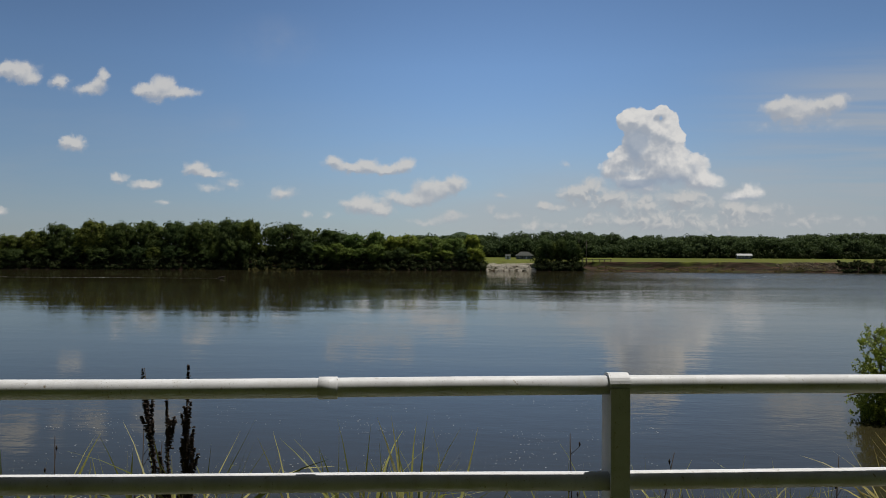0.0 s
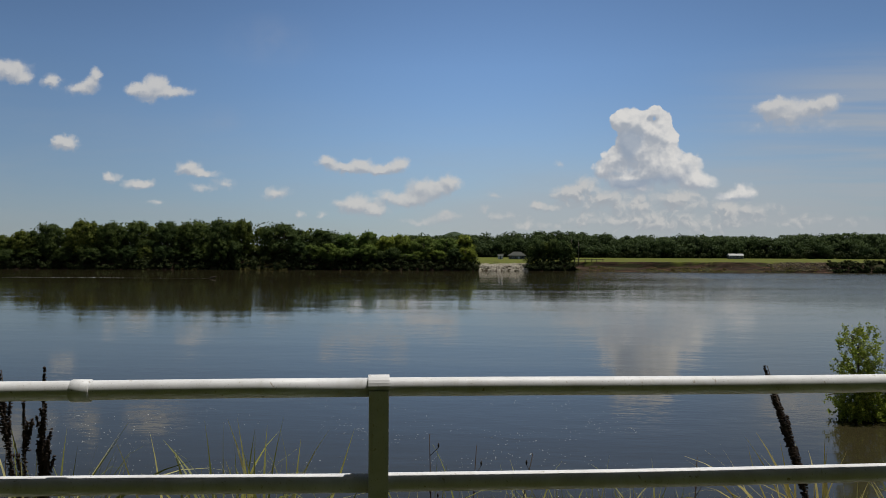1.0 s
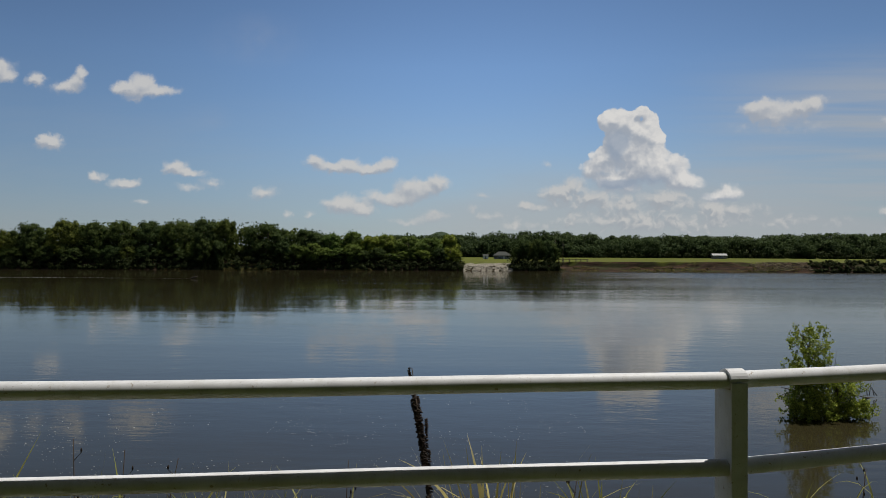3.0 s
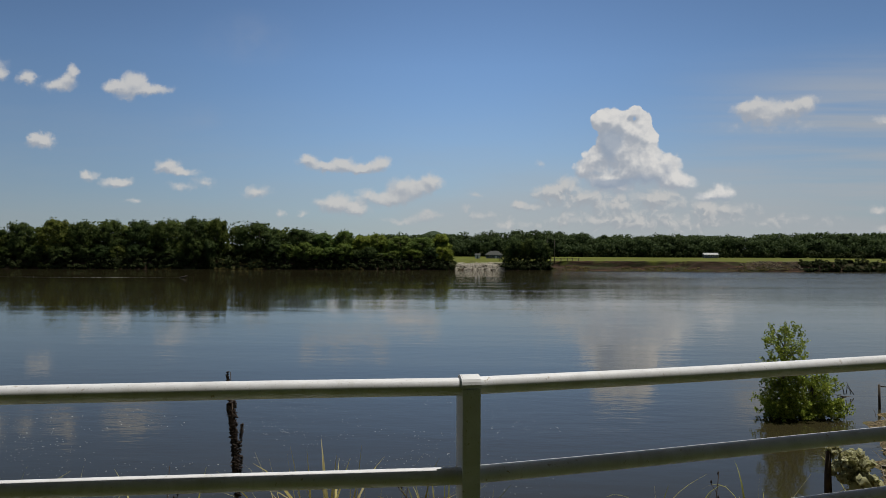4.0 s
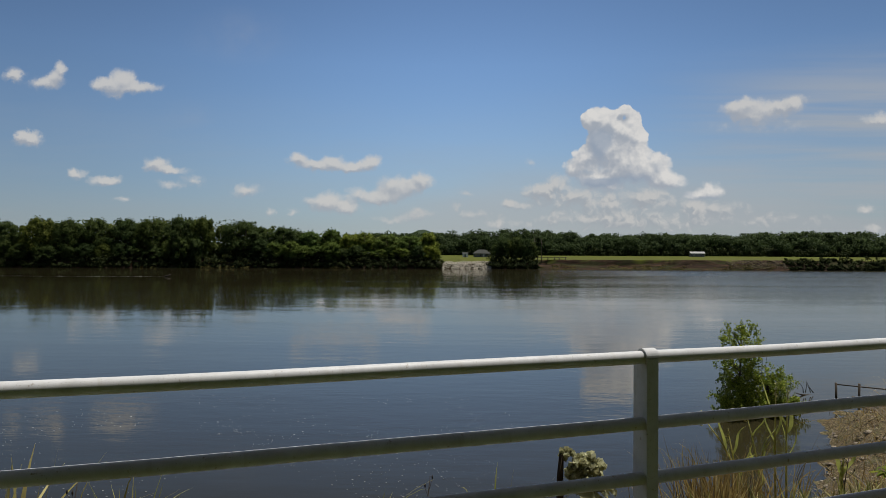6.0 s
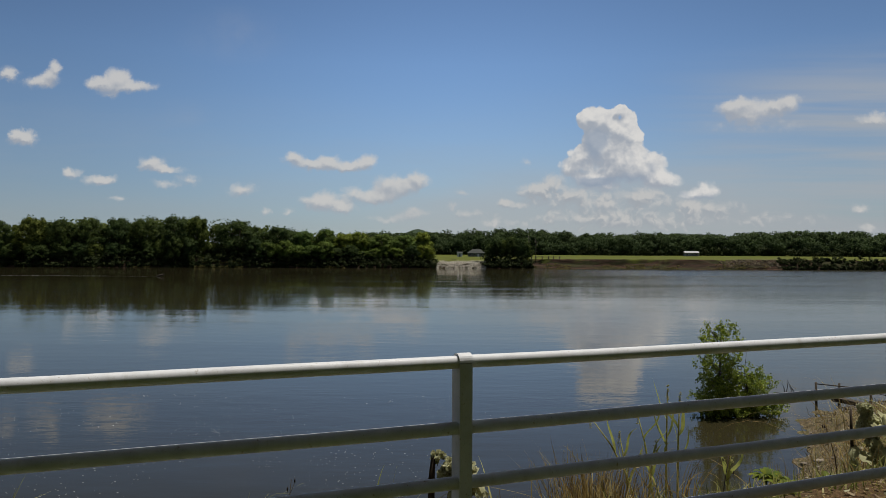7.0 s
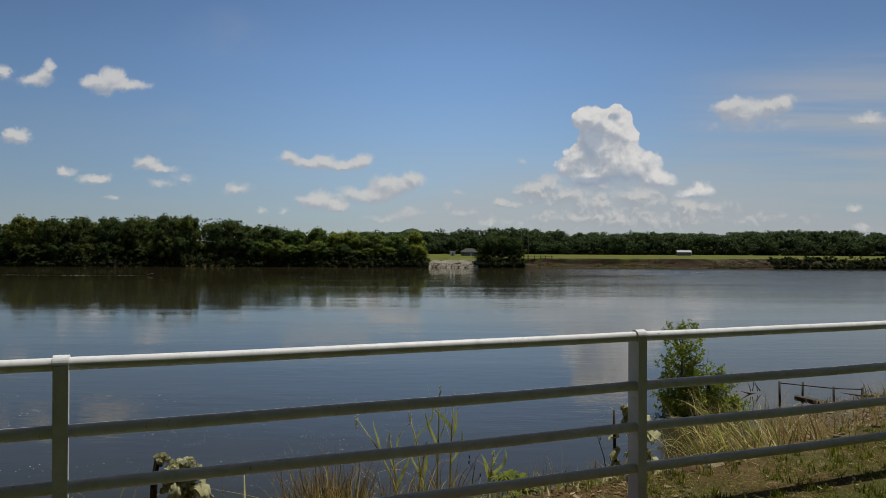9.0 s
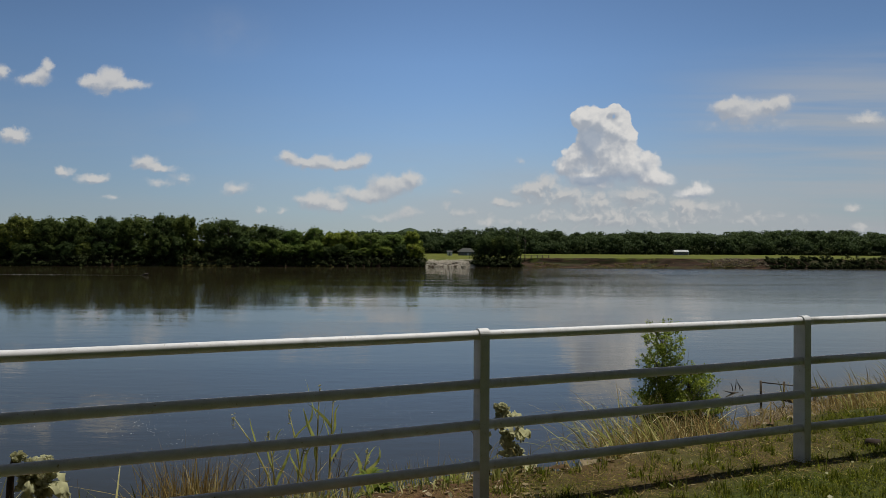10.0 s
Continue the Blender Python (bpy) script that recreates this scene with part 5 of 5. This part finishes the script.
# tall leafy reeds, each a cane with broad blades
for x, y, top, lean, count in ((7.76, 5.95, 0.50, 0.02, 4), (7.86, 5.98, 0.44, 0.03, 4), (7.66, 5.95, 0.30, -0.14, 3), (7.50, 5.80, 0.30, -0.42, 2), (7.46, 5.9, 0.14, -0.10, 3), (7.60, 5.9, 0.08, 0.12, 3), (8.15, 5.7, 0.06, 0.1, 3)):
    h = top - float(land_z(x, y))
    reed = thing("reed", rooted(x, y), "tall green reed with broad blades beyond the railing", "reed", "tall reeds")
    bm = bmesh.new()
    path = [(lean * f * f * h, 0.05 * f, f * h) for f in (0, 0.25, 0.5, 0.75, 1)]
    tube(bm, path, [0.010, 0.009, 0.008, 0.006, 0.003], 6)
    part("cane", bm, CANE, reed)
    for k in range(count):
        f = 0.40 + 0.40 * (k + rng.uniform(0, 0.8)) / count
        at = np.array([[lean * f * f * h, 0.05 * f, f * h]])
        az = np.array([rng.uniform(-0.5, 0.5) + (math.pi if k % 2 else 0)])
        ln = np.array([rng.uniform(0.22, 0.36)])
        part("blade", mesh_from("blade", *arch_arrays(at, az, np.array([rng.uniform(0.10, 0.42)]), np.array([rng.choice((0.1, 0.3, 0.9))]), ln, np.array([rng.uniform(0.024, 0.036)])), REED_LEAF), REED_LEAF, reed)
    tip = np.repeat(np.array([path[-1]]), 40, 0) + np.stack((rng.normal(0, 0.006, 40), rng.normal(0, 0.006, 40), rng.uniform(-0.09, 0.03, 40)), 1)
    part("seed_head", mesh_from("seed_head", *stone_arrays(tip, rng.uniform(0.004, 0.008, 40)), CANE), CANE, reed)


# dead dock stalks: dark stems thick with seed
def dead_stalk(x, y, stems, back=0.0):
    st = thing("dead_dock_plant", rooted(x, y), "dead blackened dock stalk thick with dry seed heads", "weed", "dead dock plants")
    for dx, dy, h, lean, stout in stems:
        bm = bmesh.new()
        tube(bm, [(dx, dy, 0), (dx + lean * 0.45, dy + back * h * 0.5, h * 0.5), (dx + lean, dy + back * h, h)], [0.008, 0.006, 0.002], 6)
        stem = part("stem", bm, DEAD_STEM, st)
        cs, ss = [], []
        for k in range(13):
            f0 = rng.uniform(0.40, 0.86) if k else 0.55
            ln = h * rng.uniform(0.08, 0.22) * (1.1 - f0) * 2 if k else h * 0.45
            a, out = rng.uniform(0, 6.283), rng.uniform(0.10, 0.30) * stout if k else 0.0
            n = int(95 * ln / 0.2)
            s = rng.uniform(0, 1, n)
            fat = 0.015 * (1 - s * 0.75)
            way = lean * 0.45 * np.minimum(1, f0 * 2) + lean * 0.55 * max(0, f0 * 2 - 1)
            cs.append(np.stack((dx + way + s * ln * (out * math.cos(a) + lean / h * 1.3) + rng.normal(0, 1, n) * fat * 0.5,
                                dy + back * (h * f0 + s * ln) + s * ln * out * math.sin(a) + rng.normal(0, 1, n) * fat * 0.5, h * f0 + s * ln), 1))
            ss.append(rng.uniform(0.0050, 0.0105, n))
        part("seed_head", mesh_from("seed_head", *stone_arrays(np.concatenate(cs), np.concatenate(ss)), DEAD), DEAD, stem)


g0 = float(land_z(-1.72, 3.5))
dead_stalk(-1.72, 3.50, ((0.02, 0, 0.90 - g0, 0.015, 1.0), (-0.01, 0.03, 0.66 - g0, 0.02, 0.8), (-0.07, 0.02, 0.87 - g0, -0.15, 0.8), (-0.06, 0.02, 0.70 - g0, -0.03, 1.0), (0.03, 0.0, 0.50 - g0, 0.03, 0.8)))
g1 = float(land_z(2.42, 3.32))
dead_stalk(2.42, 3.32, ((0.0, 0, 0.92 - g1, -0.19, 0.7), (-0.01, 0.01, 0.76 - g1, -0.15, 0.5)), 0.36)


# wilted burdock: a thick dark stem hung with big crumpled leaves
def drooping_leaf(bm, at, az, ln, wd):
    rows = []
    for i in range(7):
        f = i / 6
        half = wd * math.sin(math.pi * min(0.98, f * 0.9 + 0.08))
        row = []
        for j in range(5):
            s = (j - 2) / 2
            q = Vector((ln * 0.8 * math.sin(f * 1.5) + 0.012 * rng.normal(), s * half, -ln * 0.55 * f * f - abs(s) * half * 0.6 + 0.014 * rng.normal()))
            row.append(bm.verts.new(Vector(at) + Matrix.Rotation(az, 3, "Z") @ q))
        rows.append(row)
    for r0, r1 in zip(rows, rows[1:]):
        for j in range(4):
            bm.faces.new((r0[j], r0[j + 1], r1[j + 1], r1[j])).smooth = True
    return bm


def wilted(x, y, top, heads, leaves, stout=0.032):
    """A dark stem hung with bunches of crumpled leaves. heads: each off the stem by x, y, at height z, with a radius."""
    pl = thing("wilted_plant", rooted(x, y), "wilted plant with crumpled pale leaves drooping round a dark stem", "weed", "wilted plants")
    foot = float(land_z(x, y)) - 0.02
    bm = bmesh.new()
    tube(bm, limb_path((0, 0, -0.05), (-0.03, 0, top - foot), 0.03, 4), [stout, stout * 0.9, stout * 0.8, stout * 0.7, stout * 0.5], 9)
    part("stem", bm, DEAD_STEM, pl)
    for hx, hy, hz, hr in heads:
        n = int(30 * (hr / 0.1) ** 1.5) + 8
        d = units(n, 0.3)
        c = np.array([hx, hy, hz - foot]) + d * hr * rng.uniform(0.5, 1.0, (n, 1)) * [1, 1, 0.85]
        part("crumpled_leaf", quad_mesh("crumpled_leaf", *leaf_quads(c, np.full(n, hr * 0.28), 16, 0.036)[:3], mat=WILTED), WILTED, pl)
    for lx, ly, lz, az, ln in leaves:
        part("leaf", drooping_leaf(bmesh.new(), (lx, ly, lz - foot), az, ln, ln * 0.34), WILTED, pl)


wilted(5.95, 5.0, 0.20, ((0.0, 0, 0.19, 0.04), (0.15, 0, 0.11, 0.10), (0.09, 0, 0.05, 0.09), (0.20, -0.02, 0.0, 0.07)),
       [(0.04 + 0.16 * rng.uniform(), rng.uniform(-0.08, 0.04), rng.uniform(-0.26, 0.10), rng.uniform(-1.4, 0.9), rng.uniform(0.08, 0.18)) for k in range(30)])
wilted(9.14, 5.75, 0.38, ((0.08, 0, 0.38, 0.05), (0.10, 0, 0.31, 0.06), (0.06, 0, 0.26, 0.05), (0.13, 0, 0.16, 0.05), (0.18, 0, 0.05, 0.06)),
       [(0.05 + 0.16 * rng.uniform(), rng.uniform(-0.1, 0.05), z, rng.uniform(-1.4, 0.9), rng.uniform(0.08, 0.13) + 0.12 * (z < 0.05)) for z in np.linspace(0.36, -0.40, 54)]
       + [(0.0, -0.02, z, rng.uniform(2.2, 4.0), rng.uniform(0.10, 0.16)) for z in (0.20, 0.10, 0.0, -0.12)], 0.016)


# low green weeds with broad leaves
def weed(x, y, size, n, lift=0.0):
    w = thing("broadleaf_weed", rooted(x, y), "low bright green broad-leaved weed on the bank", "weed", "broad-leaved weeds")
    bm = bmesh.new()
    tube(bm, [(0, 0, -0.02), (0.01, 0, size * 0.5 + lift)], [0.008, 0.004], 6)
    part("stem", bm, LEAF_WEED, w)
    for k in range(n):
        a, tip = rng.uniform(0, 6.283), rng.uniform(0.5, 1.0) * size
        z = lift + size * rng.uniform(0.05, 0.5)
        bm = bmesh.new()
        rows = []
        for i in range(5):
            f = i / 4
            half = size * 0.15 * math.sin(math.pi * min(0.97, f * 0.85 + 0.1))
            rows.append([bm.verts.new(Matrix.Rotation(a, 3, "Z") @ Vector((f * tip, s * half, z + size * 0.3 * math.sin(f * 2.2) + abs(s) * half * 0.3))) for s in (-1, 0, 1)])
        for r0, r1 in zip(rows, rows[1:]):
            for j in range(2):
                bm.faces.new((r0[j], r0[j + 1], r1[j + 1], r1[j])).smooth = True
        part("leaf", bm, LEAF_WEED, w)


weed(8.30, 5.10, 0.20, 12)
weed(8.26, 5.28, 0.13, 40, 0.16)
weed(8.36, 5.32, 0.12, 34, 0.12)
weed(8.85, 5.55, 0.16, 20, 0.06)
weed(0.72, 3.38, 0.17, 12, 0.26)
weed(9.9, 6.6, 0.22, 10)
weed(1.35, 3.5, 0.20, 8, 0.15)

# ---- loose cover ----
n = 130000
bx = rng.uniform(8.0, 16.5, n)
by = rng.uniform(3.0, 8.6, n)
keep = (waves(bx, by, 0.42, 3) > rng.normal(-0.55, 0.4, n)) & (by < edge_y(bx) + 0.1) & ((by < rail_y(bx) - 0.35) | (bx > 12.2) | (rng.uniform(0, 1, n) < 0.45)) & (by > 0.25 + (bx - 8.8) * 0.2) & (rng.uniform(0, 1, n) < np.clip((bx + by * 0.25 - 9.2) / 1.2, 0.10, 1))
bx, by = bx[keep], by[keep]
n = len(bx)
base = np.stack((bx, by, land_z(bx, by) - 0.005), 1)
way = rng.normal(0, 0.45, (n, 3))
way[:, 2] = 1
way /= np.linalg.norm(way, axis=1, keepdims=True)
ln = rng.uniform(0.014, 0.045, n)
stuff("lawn_grass", mesh_from("lawn_grass", *blade_arrays(base, way, ln, np.full(n, 0.0045), ln * 0.4, 2), LAWN), "short mown lawn grass by the railing", "grass")

n = 120000
bx = rng.uniform(8.6, 15.5, n)
by = rng.uniform(3.2, 8.4, n)
keep = (by < edge_y(bx) + 0.05) & ((by < rail_y(bx) - 0.35) | (bx > 12.2) | (rng.uniform(0, 1, n) < 0.45)) & (rng.uniform(0, 1, n) < np.clip((bx + by * 0.25 - 9.4) / 1.2, 0.04, 1)) & (waves(bx, by, 0.30, 5) > rng.normal(-0.2, 0.45, n))
bx, by = bx[keep], by[keep]
n = len(bx)
c = np.stack((bx, by, land_z(bx, by) + rng.uniform(0.012, 0.038, n)), 1)
flat_way = np.array([0, 0, 1.0]) + rng.normal(0, 0.35, (n, 3))
u = np.cross(flat_way, rng.normal(size=(n, 3)))
u /= np.linalg.norm(u, axis=1, keepdims=True)
v = np.cross(flat_way, u)
v /= np.linalg.norm(v, axis=1, keepdims=True)
s = rng.uniform(0.0025, 0.0055, (n, 1))
stuff("lawn_clover", quad_mesh("lawn_clover", c, u * s, v * s, mat=LAWN), "small clover leaves among the lawn grass", "clover")

# thicker tufts that stand out of the lawn
m_tufts, per = 2600, 26
tx, ty = rng.uniform(8.8, 15.8, m_tufts), rng.uniform(2.6, 8.4, m_tufts)
keep = (ty < edge_y(tx) + 0.1) & ((ty < rail_y(tx) - 0.35) | (tx > 12.2) | (rng.uniform(0, 1, m_tufts) < 0.40)) & (rng.uniform(0, 1, m_tufts) < np.clip((tx + ty * 0.25 - 9.6) / 1.0, 0.05, 1))
tx, ty = np.repeat(tx[keep], per), np.repeat(ty[keep], per)
n = len(tx)
spread = np.repeat(rng.uniform(0.012, 0.045, n // per), per)
tx, ty = tx + rng.normal(0, 1, n) * spread, ty + rng.normal(0, 1, n) * spread
base = np.stack((tx, ty, land_z(tx, ty) - 0.004), 1)
stuff("lawn_tufts", mesh_from("lawn_tufts", *arch_arrays(base, rng.uniform(0, 6.283, n), np.abs(rng.normal(0, 0.5, n)), rng.exponential(0.7, n).clip(0, 2.2),
      rng.uniform(0.025, 0.085, n), rng.uniform(0.005, 0.010, n), 3), LAWN), "uneven tufts of uncut grass in the lawn", "grass")
n = 170
bx, by = rng.uniform(8.6, 14.5, n), rng.uniform(3.2, 6.6, n)
keep = by < edge_y(bx)
bx, by = bx[keep], by[keep]
n = len(bx)
c = np.stack((bx, by, land_z(bx, by) + rng.uniform(0.02, 0.05, n)), 1)
u = units(n)
v = np.cross(u, units(n, 2.0))
s = rng.uniform(0.008, 0.022, (n, 1))
stuff("fallen_leaves", quad_mesh("fallen_leaves", c, u * s, v * s * 0.7, mat=WILTED), "pale fallen leaves scattered on the lawn", "leaves")

rock = new("stone", mesh_from("stone", *stone_arrays([np.zeros(3)], [0.075]), DEAD))
rock.location = (12.36, 6.28, float(land_z(12.36, 6.28)) + 0.02)
tagged(rock, "small dark stone lying on the lawn by the railing", "stone")

# thin dry stalks that stand above the undergrowth
for x, y, top, lean in ((-2.05, 3.7, 0.50, 0.02), (-1.98, 3.72, 0.42, 0.05), (-2.5, 3.6, 0.46, 0.0), (0.42, 3.7, 0.52, -0.02), (0.62, 3.75, 0.45, 0.04), (0.85, 3.72, 0.42, 0.12),
                        (1.85, 3.8, 0.40, 0.03), (3.05, 4.0, 0.30, 0.10), (5.0, 4.6, 0.18, 0.05), (8.0, 5.4, 0.14, 0.05), (9.1, 5.9, 0.22, -0.10), (13.9, 8.2, 0.55, -0.05), (15.6, 9.0, 0.55, -0.06)):
    stalk = thing("weed_stalk", rooted(x, y), "thin dry brown weed stalk with a few seed heads", "weed", "thin weed stalks")
    h = top - float(land_z(x, y))
    bm = bmesh.new()
    tube(bm, [(0, 0, 0), (lean * 0.3, 0, h * 0.5), (lean, 0, h)], [0.005, 0.004, 0.002], 6)
    part("stem", bm, DEAD_STEM, stalk)
    for k in range(3):
        bm = bmesh.new()
        f = rng.uniform(0.55, 0.9)
        a = rng.uniform(0, 6.283)
        p = Vector((lean * f, 0, h * f))
        q = p + Vector((math.cos(a) * 0.05, math.sin(a) * 0.05, 0.05))
        tube(bm, [p, q], [0.002, 0.0012], 5)
        tube(bm, [q, q + Vector((0, 0, 0.012)), q + Vector((0, 0, 0.026))], [0.003, 0.006, 0.002], 6)
        part("seed_head", bm, DEAD, stalk)

# ragged grass and straw on the slope
n = 16000
bx = rng.uniform(8.8, 34, n)
f = rng.uniform(0, 1, n) ** 1.3
by = edge_y(bx) - 0.05 + f * np.clip(shore_y(bx) - edge_y(bx), 0, 34) * 0.98
patchy = rng.uniform(-0.6, 0.9, n) < waves(bx, by, 0.8, 4)
bx, by = bx[patchy], by[patchy]
n = len(bx)
base = np.stack((bx, by, land_z(bx, by) - 0.01), 1)
far = np.clip((by - 6) / 12, 0, 1)
stuff("bank_grass", mesh_from("bank_grass", *arch_arrays(base, rng.uniform(0, 6.283, n), np.abs(rng.normal(0, 0.4, n)), rng.exponential(0.9, n).clip(0, 2.4),
      rng.uniform(0.10, 0.36, n) * (1 + 0.8 * far), rng.uniform(0.006, 0.014, n) * (1 + 1.6 * far), 4), STRAW), "ragged dry grass and straw on the bank slope", "grass")

# green and yellow undergrowth along the edge of the bank
n = 25000
bx = rng.uniform(-4.5, 9.3, n)
by = edge_y(bx) + rng.uniform(-0.1, 0.75, n)
thick = (rng.uniform(-0.9, 0.9, n) < waves(bx, by, 0.33, 2) + 0.25) & (rng.uniform(0, 1, n) < np.interp(bx, (4.5, 6.5), (1.0, 0.28)))
bx, by = bx[thick], by[thick]
n = len(bx)
base = np.stack((bx, by, land_z(bx, by) - 0.01), 1)
tall = rng.uniform(0.16, 0.50, n) * np.interp(bx, (-4, 2, 5, 9), (1.3, 1.1, 0.66, 0.42))
stuff("bank_grass", mesh_from("bank_grass", *arch_arrays(base, rng.uniform(0, 6.283, n), np.abs(rng.normal(0, 0.25, n)), rng.exponential(0.7, n).clip(0, 2.3),
      tall, rng.uniform(0.006, 0.014, n), 6), REED), "tangled green and yellow undergrowth at the edge of the bank", "grass")

# straw and dead stems lying on the soil along the railing
n = 3000
bx = rng.uniform(6.2, 12.2, n)
by = rail_y(bx) + rng.uniform(-0.45, 0.75, n)
base = np.stack((bx, by, land_z(bx, by) + rng.uniform(0.004, 0.02, n)), 1)
stuff("fallen_straw", mesh_from("fallen_straw", *arch_arrays(base, rng.uniform(0, 6.283, n), rng.uniform(1.15, 1.55, n), rng.uniform(-0.2, 0.2, n),
      rng.uniform(0.03, 0.11, n), rng.uniform(0.003, 0.007, n), 3), STRAW), "dead straw lying on the soil along the railing", "straw")

# dead leaves and chips on the soil under the railing
n = 15000
bx = np.concatenate((rng.uniform(-3.5, 11.5, n * 2 // 5), rng.uniform(9, 32, n - n * 2 // 5)))
n = len(bx)
by = np.where(bx < 9.5, rail_y(bx) + rng.uniform(-0.9, 1.0, n), edge_y(bx) + rng.uniform(0, 1, n) * np.clip(shore_y(bx) - edge_y(bx), 0, 30) * 0.9)
c = np.stack((bx, by, land_z(bx, by) + 0.012), 1)
u = rng.normal(size=(n, 3)) * np.array([1, 1, 0.3])
u /= np.linalg.norm(u, axis=1, keepdims=True)
v = np.cross(u, np.array([0, 0.2, 1.0]) + rng.normal(0, 0.3, (n, 3)))
s = (rng.uniform(0.008, 0.026, n) * np.where(bx > 9.5, 3.0, 1.0))[:, None]
stuff("leaf_litter", quad_mesh("leaf_litter", c, u * s, v * s * 0.6, mat=LITTER), "brown dead leaves and chips scattered on the soil", "litter")

n = 260
bx = rng.uniform(14, 36, n)
by = shore_y(bx) - rng.uniform(0, 1, n) ** 1.5 * 16
pts = np.stack((bx, by, land_z(bx, by)), 1)
stuff("bank_stones", mesh_from("bank_stones", *stone_arrays(pts, rng.uniform(0.04, 0.26, n) * rng.uniform(0.4, 1, n)), STONE), "loose stones and broken rock along the near shore", "stones")

# sticks and dead stems left by high water
n = 1500
bx = rng.uniform(13, 34, n)
by = shore_y(bx) - 0.2 - rng.uniform(0, 1, n) ** 1.2 * 9
base = np.stack((bx, by, land_z(bx, by) + rng.uniform(0.0, 0.12, n)), 1)
stuff("drift_sticks", mesh_from("drift_sticks", *arch_arrays(base, rng.uniform(0, 6.283, n), rng.uniform(1.0, 1.7, n), rng.uniform(-0.3, 0.3, n),
      rng.uniform(0.2, 1.1, n), rng.uniform(0.015, 0.045, n), 4), DRIFTWOOD), "dead sticks and stems left on the shore by high water", "driftwood")

# flecks of foam drifting near the bank
n = 3600
c = np.stack((rng.uniform(-22, 8, n), 17 + 26 * rng.uniform(0, 1, n) ** 1.7, np.full(n, WATER_Z + 0.012)), 1)
c[:, 1] += 1.5 * waves(c[:, 0], c[:, 1], 2.0)
patch = waves(c[:, 0], c[:, 1], 1.6, 3) > -0.05
c = c[patch & (c[:, 1] > shore_y(c[:, 0]) + 0.3)]
n = len(c)
u = np.stack((rng.uniform(0.008, 0.038, n), np.zeros(n), np.zeros(n)), 1)
v = np.stack((np.zeros(n), rng.uniform(0.006, 0.022, n), np.zeros(n)), 1)
stuff("foam_flecks", quad_mesh("foam_flecks", c, u, v, mat=FOAM), "small white foam flecks drifting near the bank", "foam")
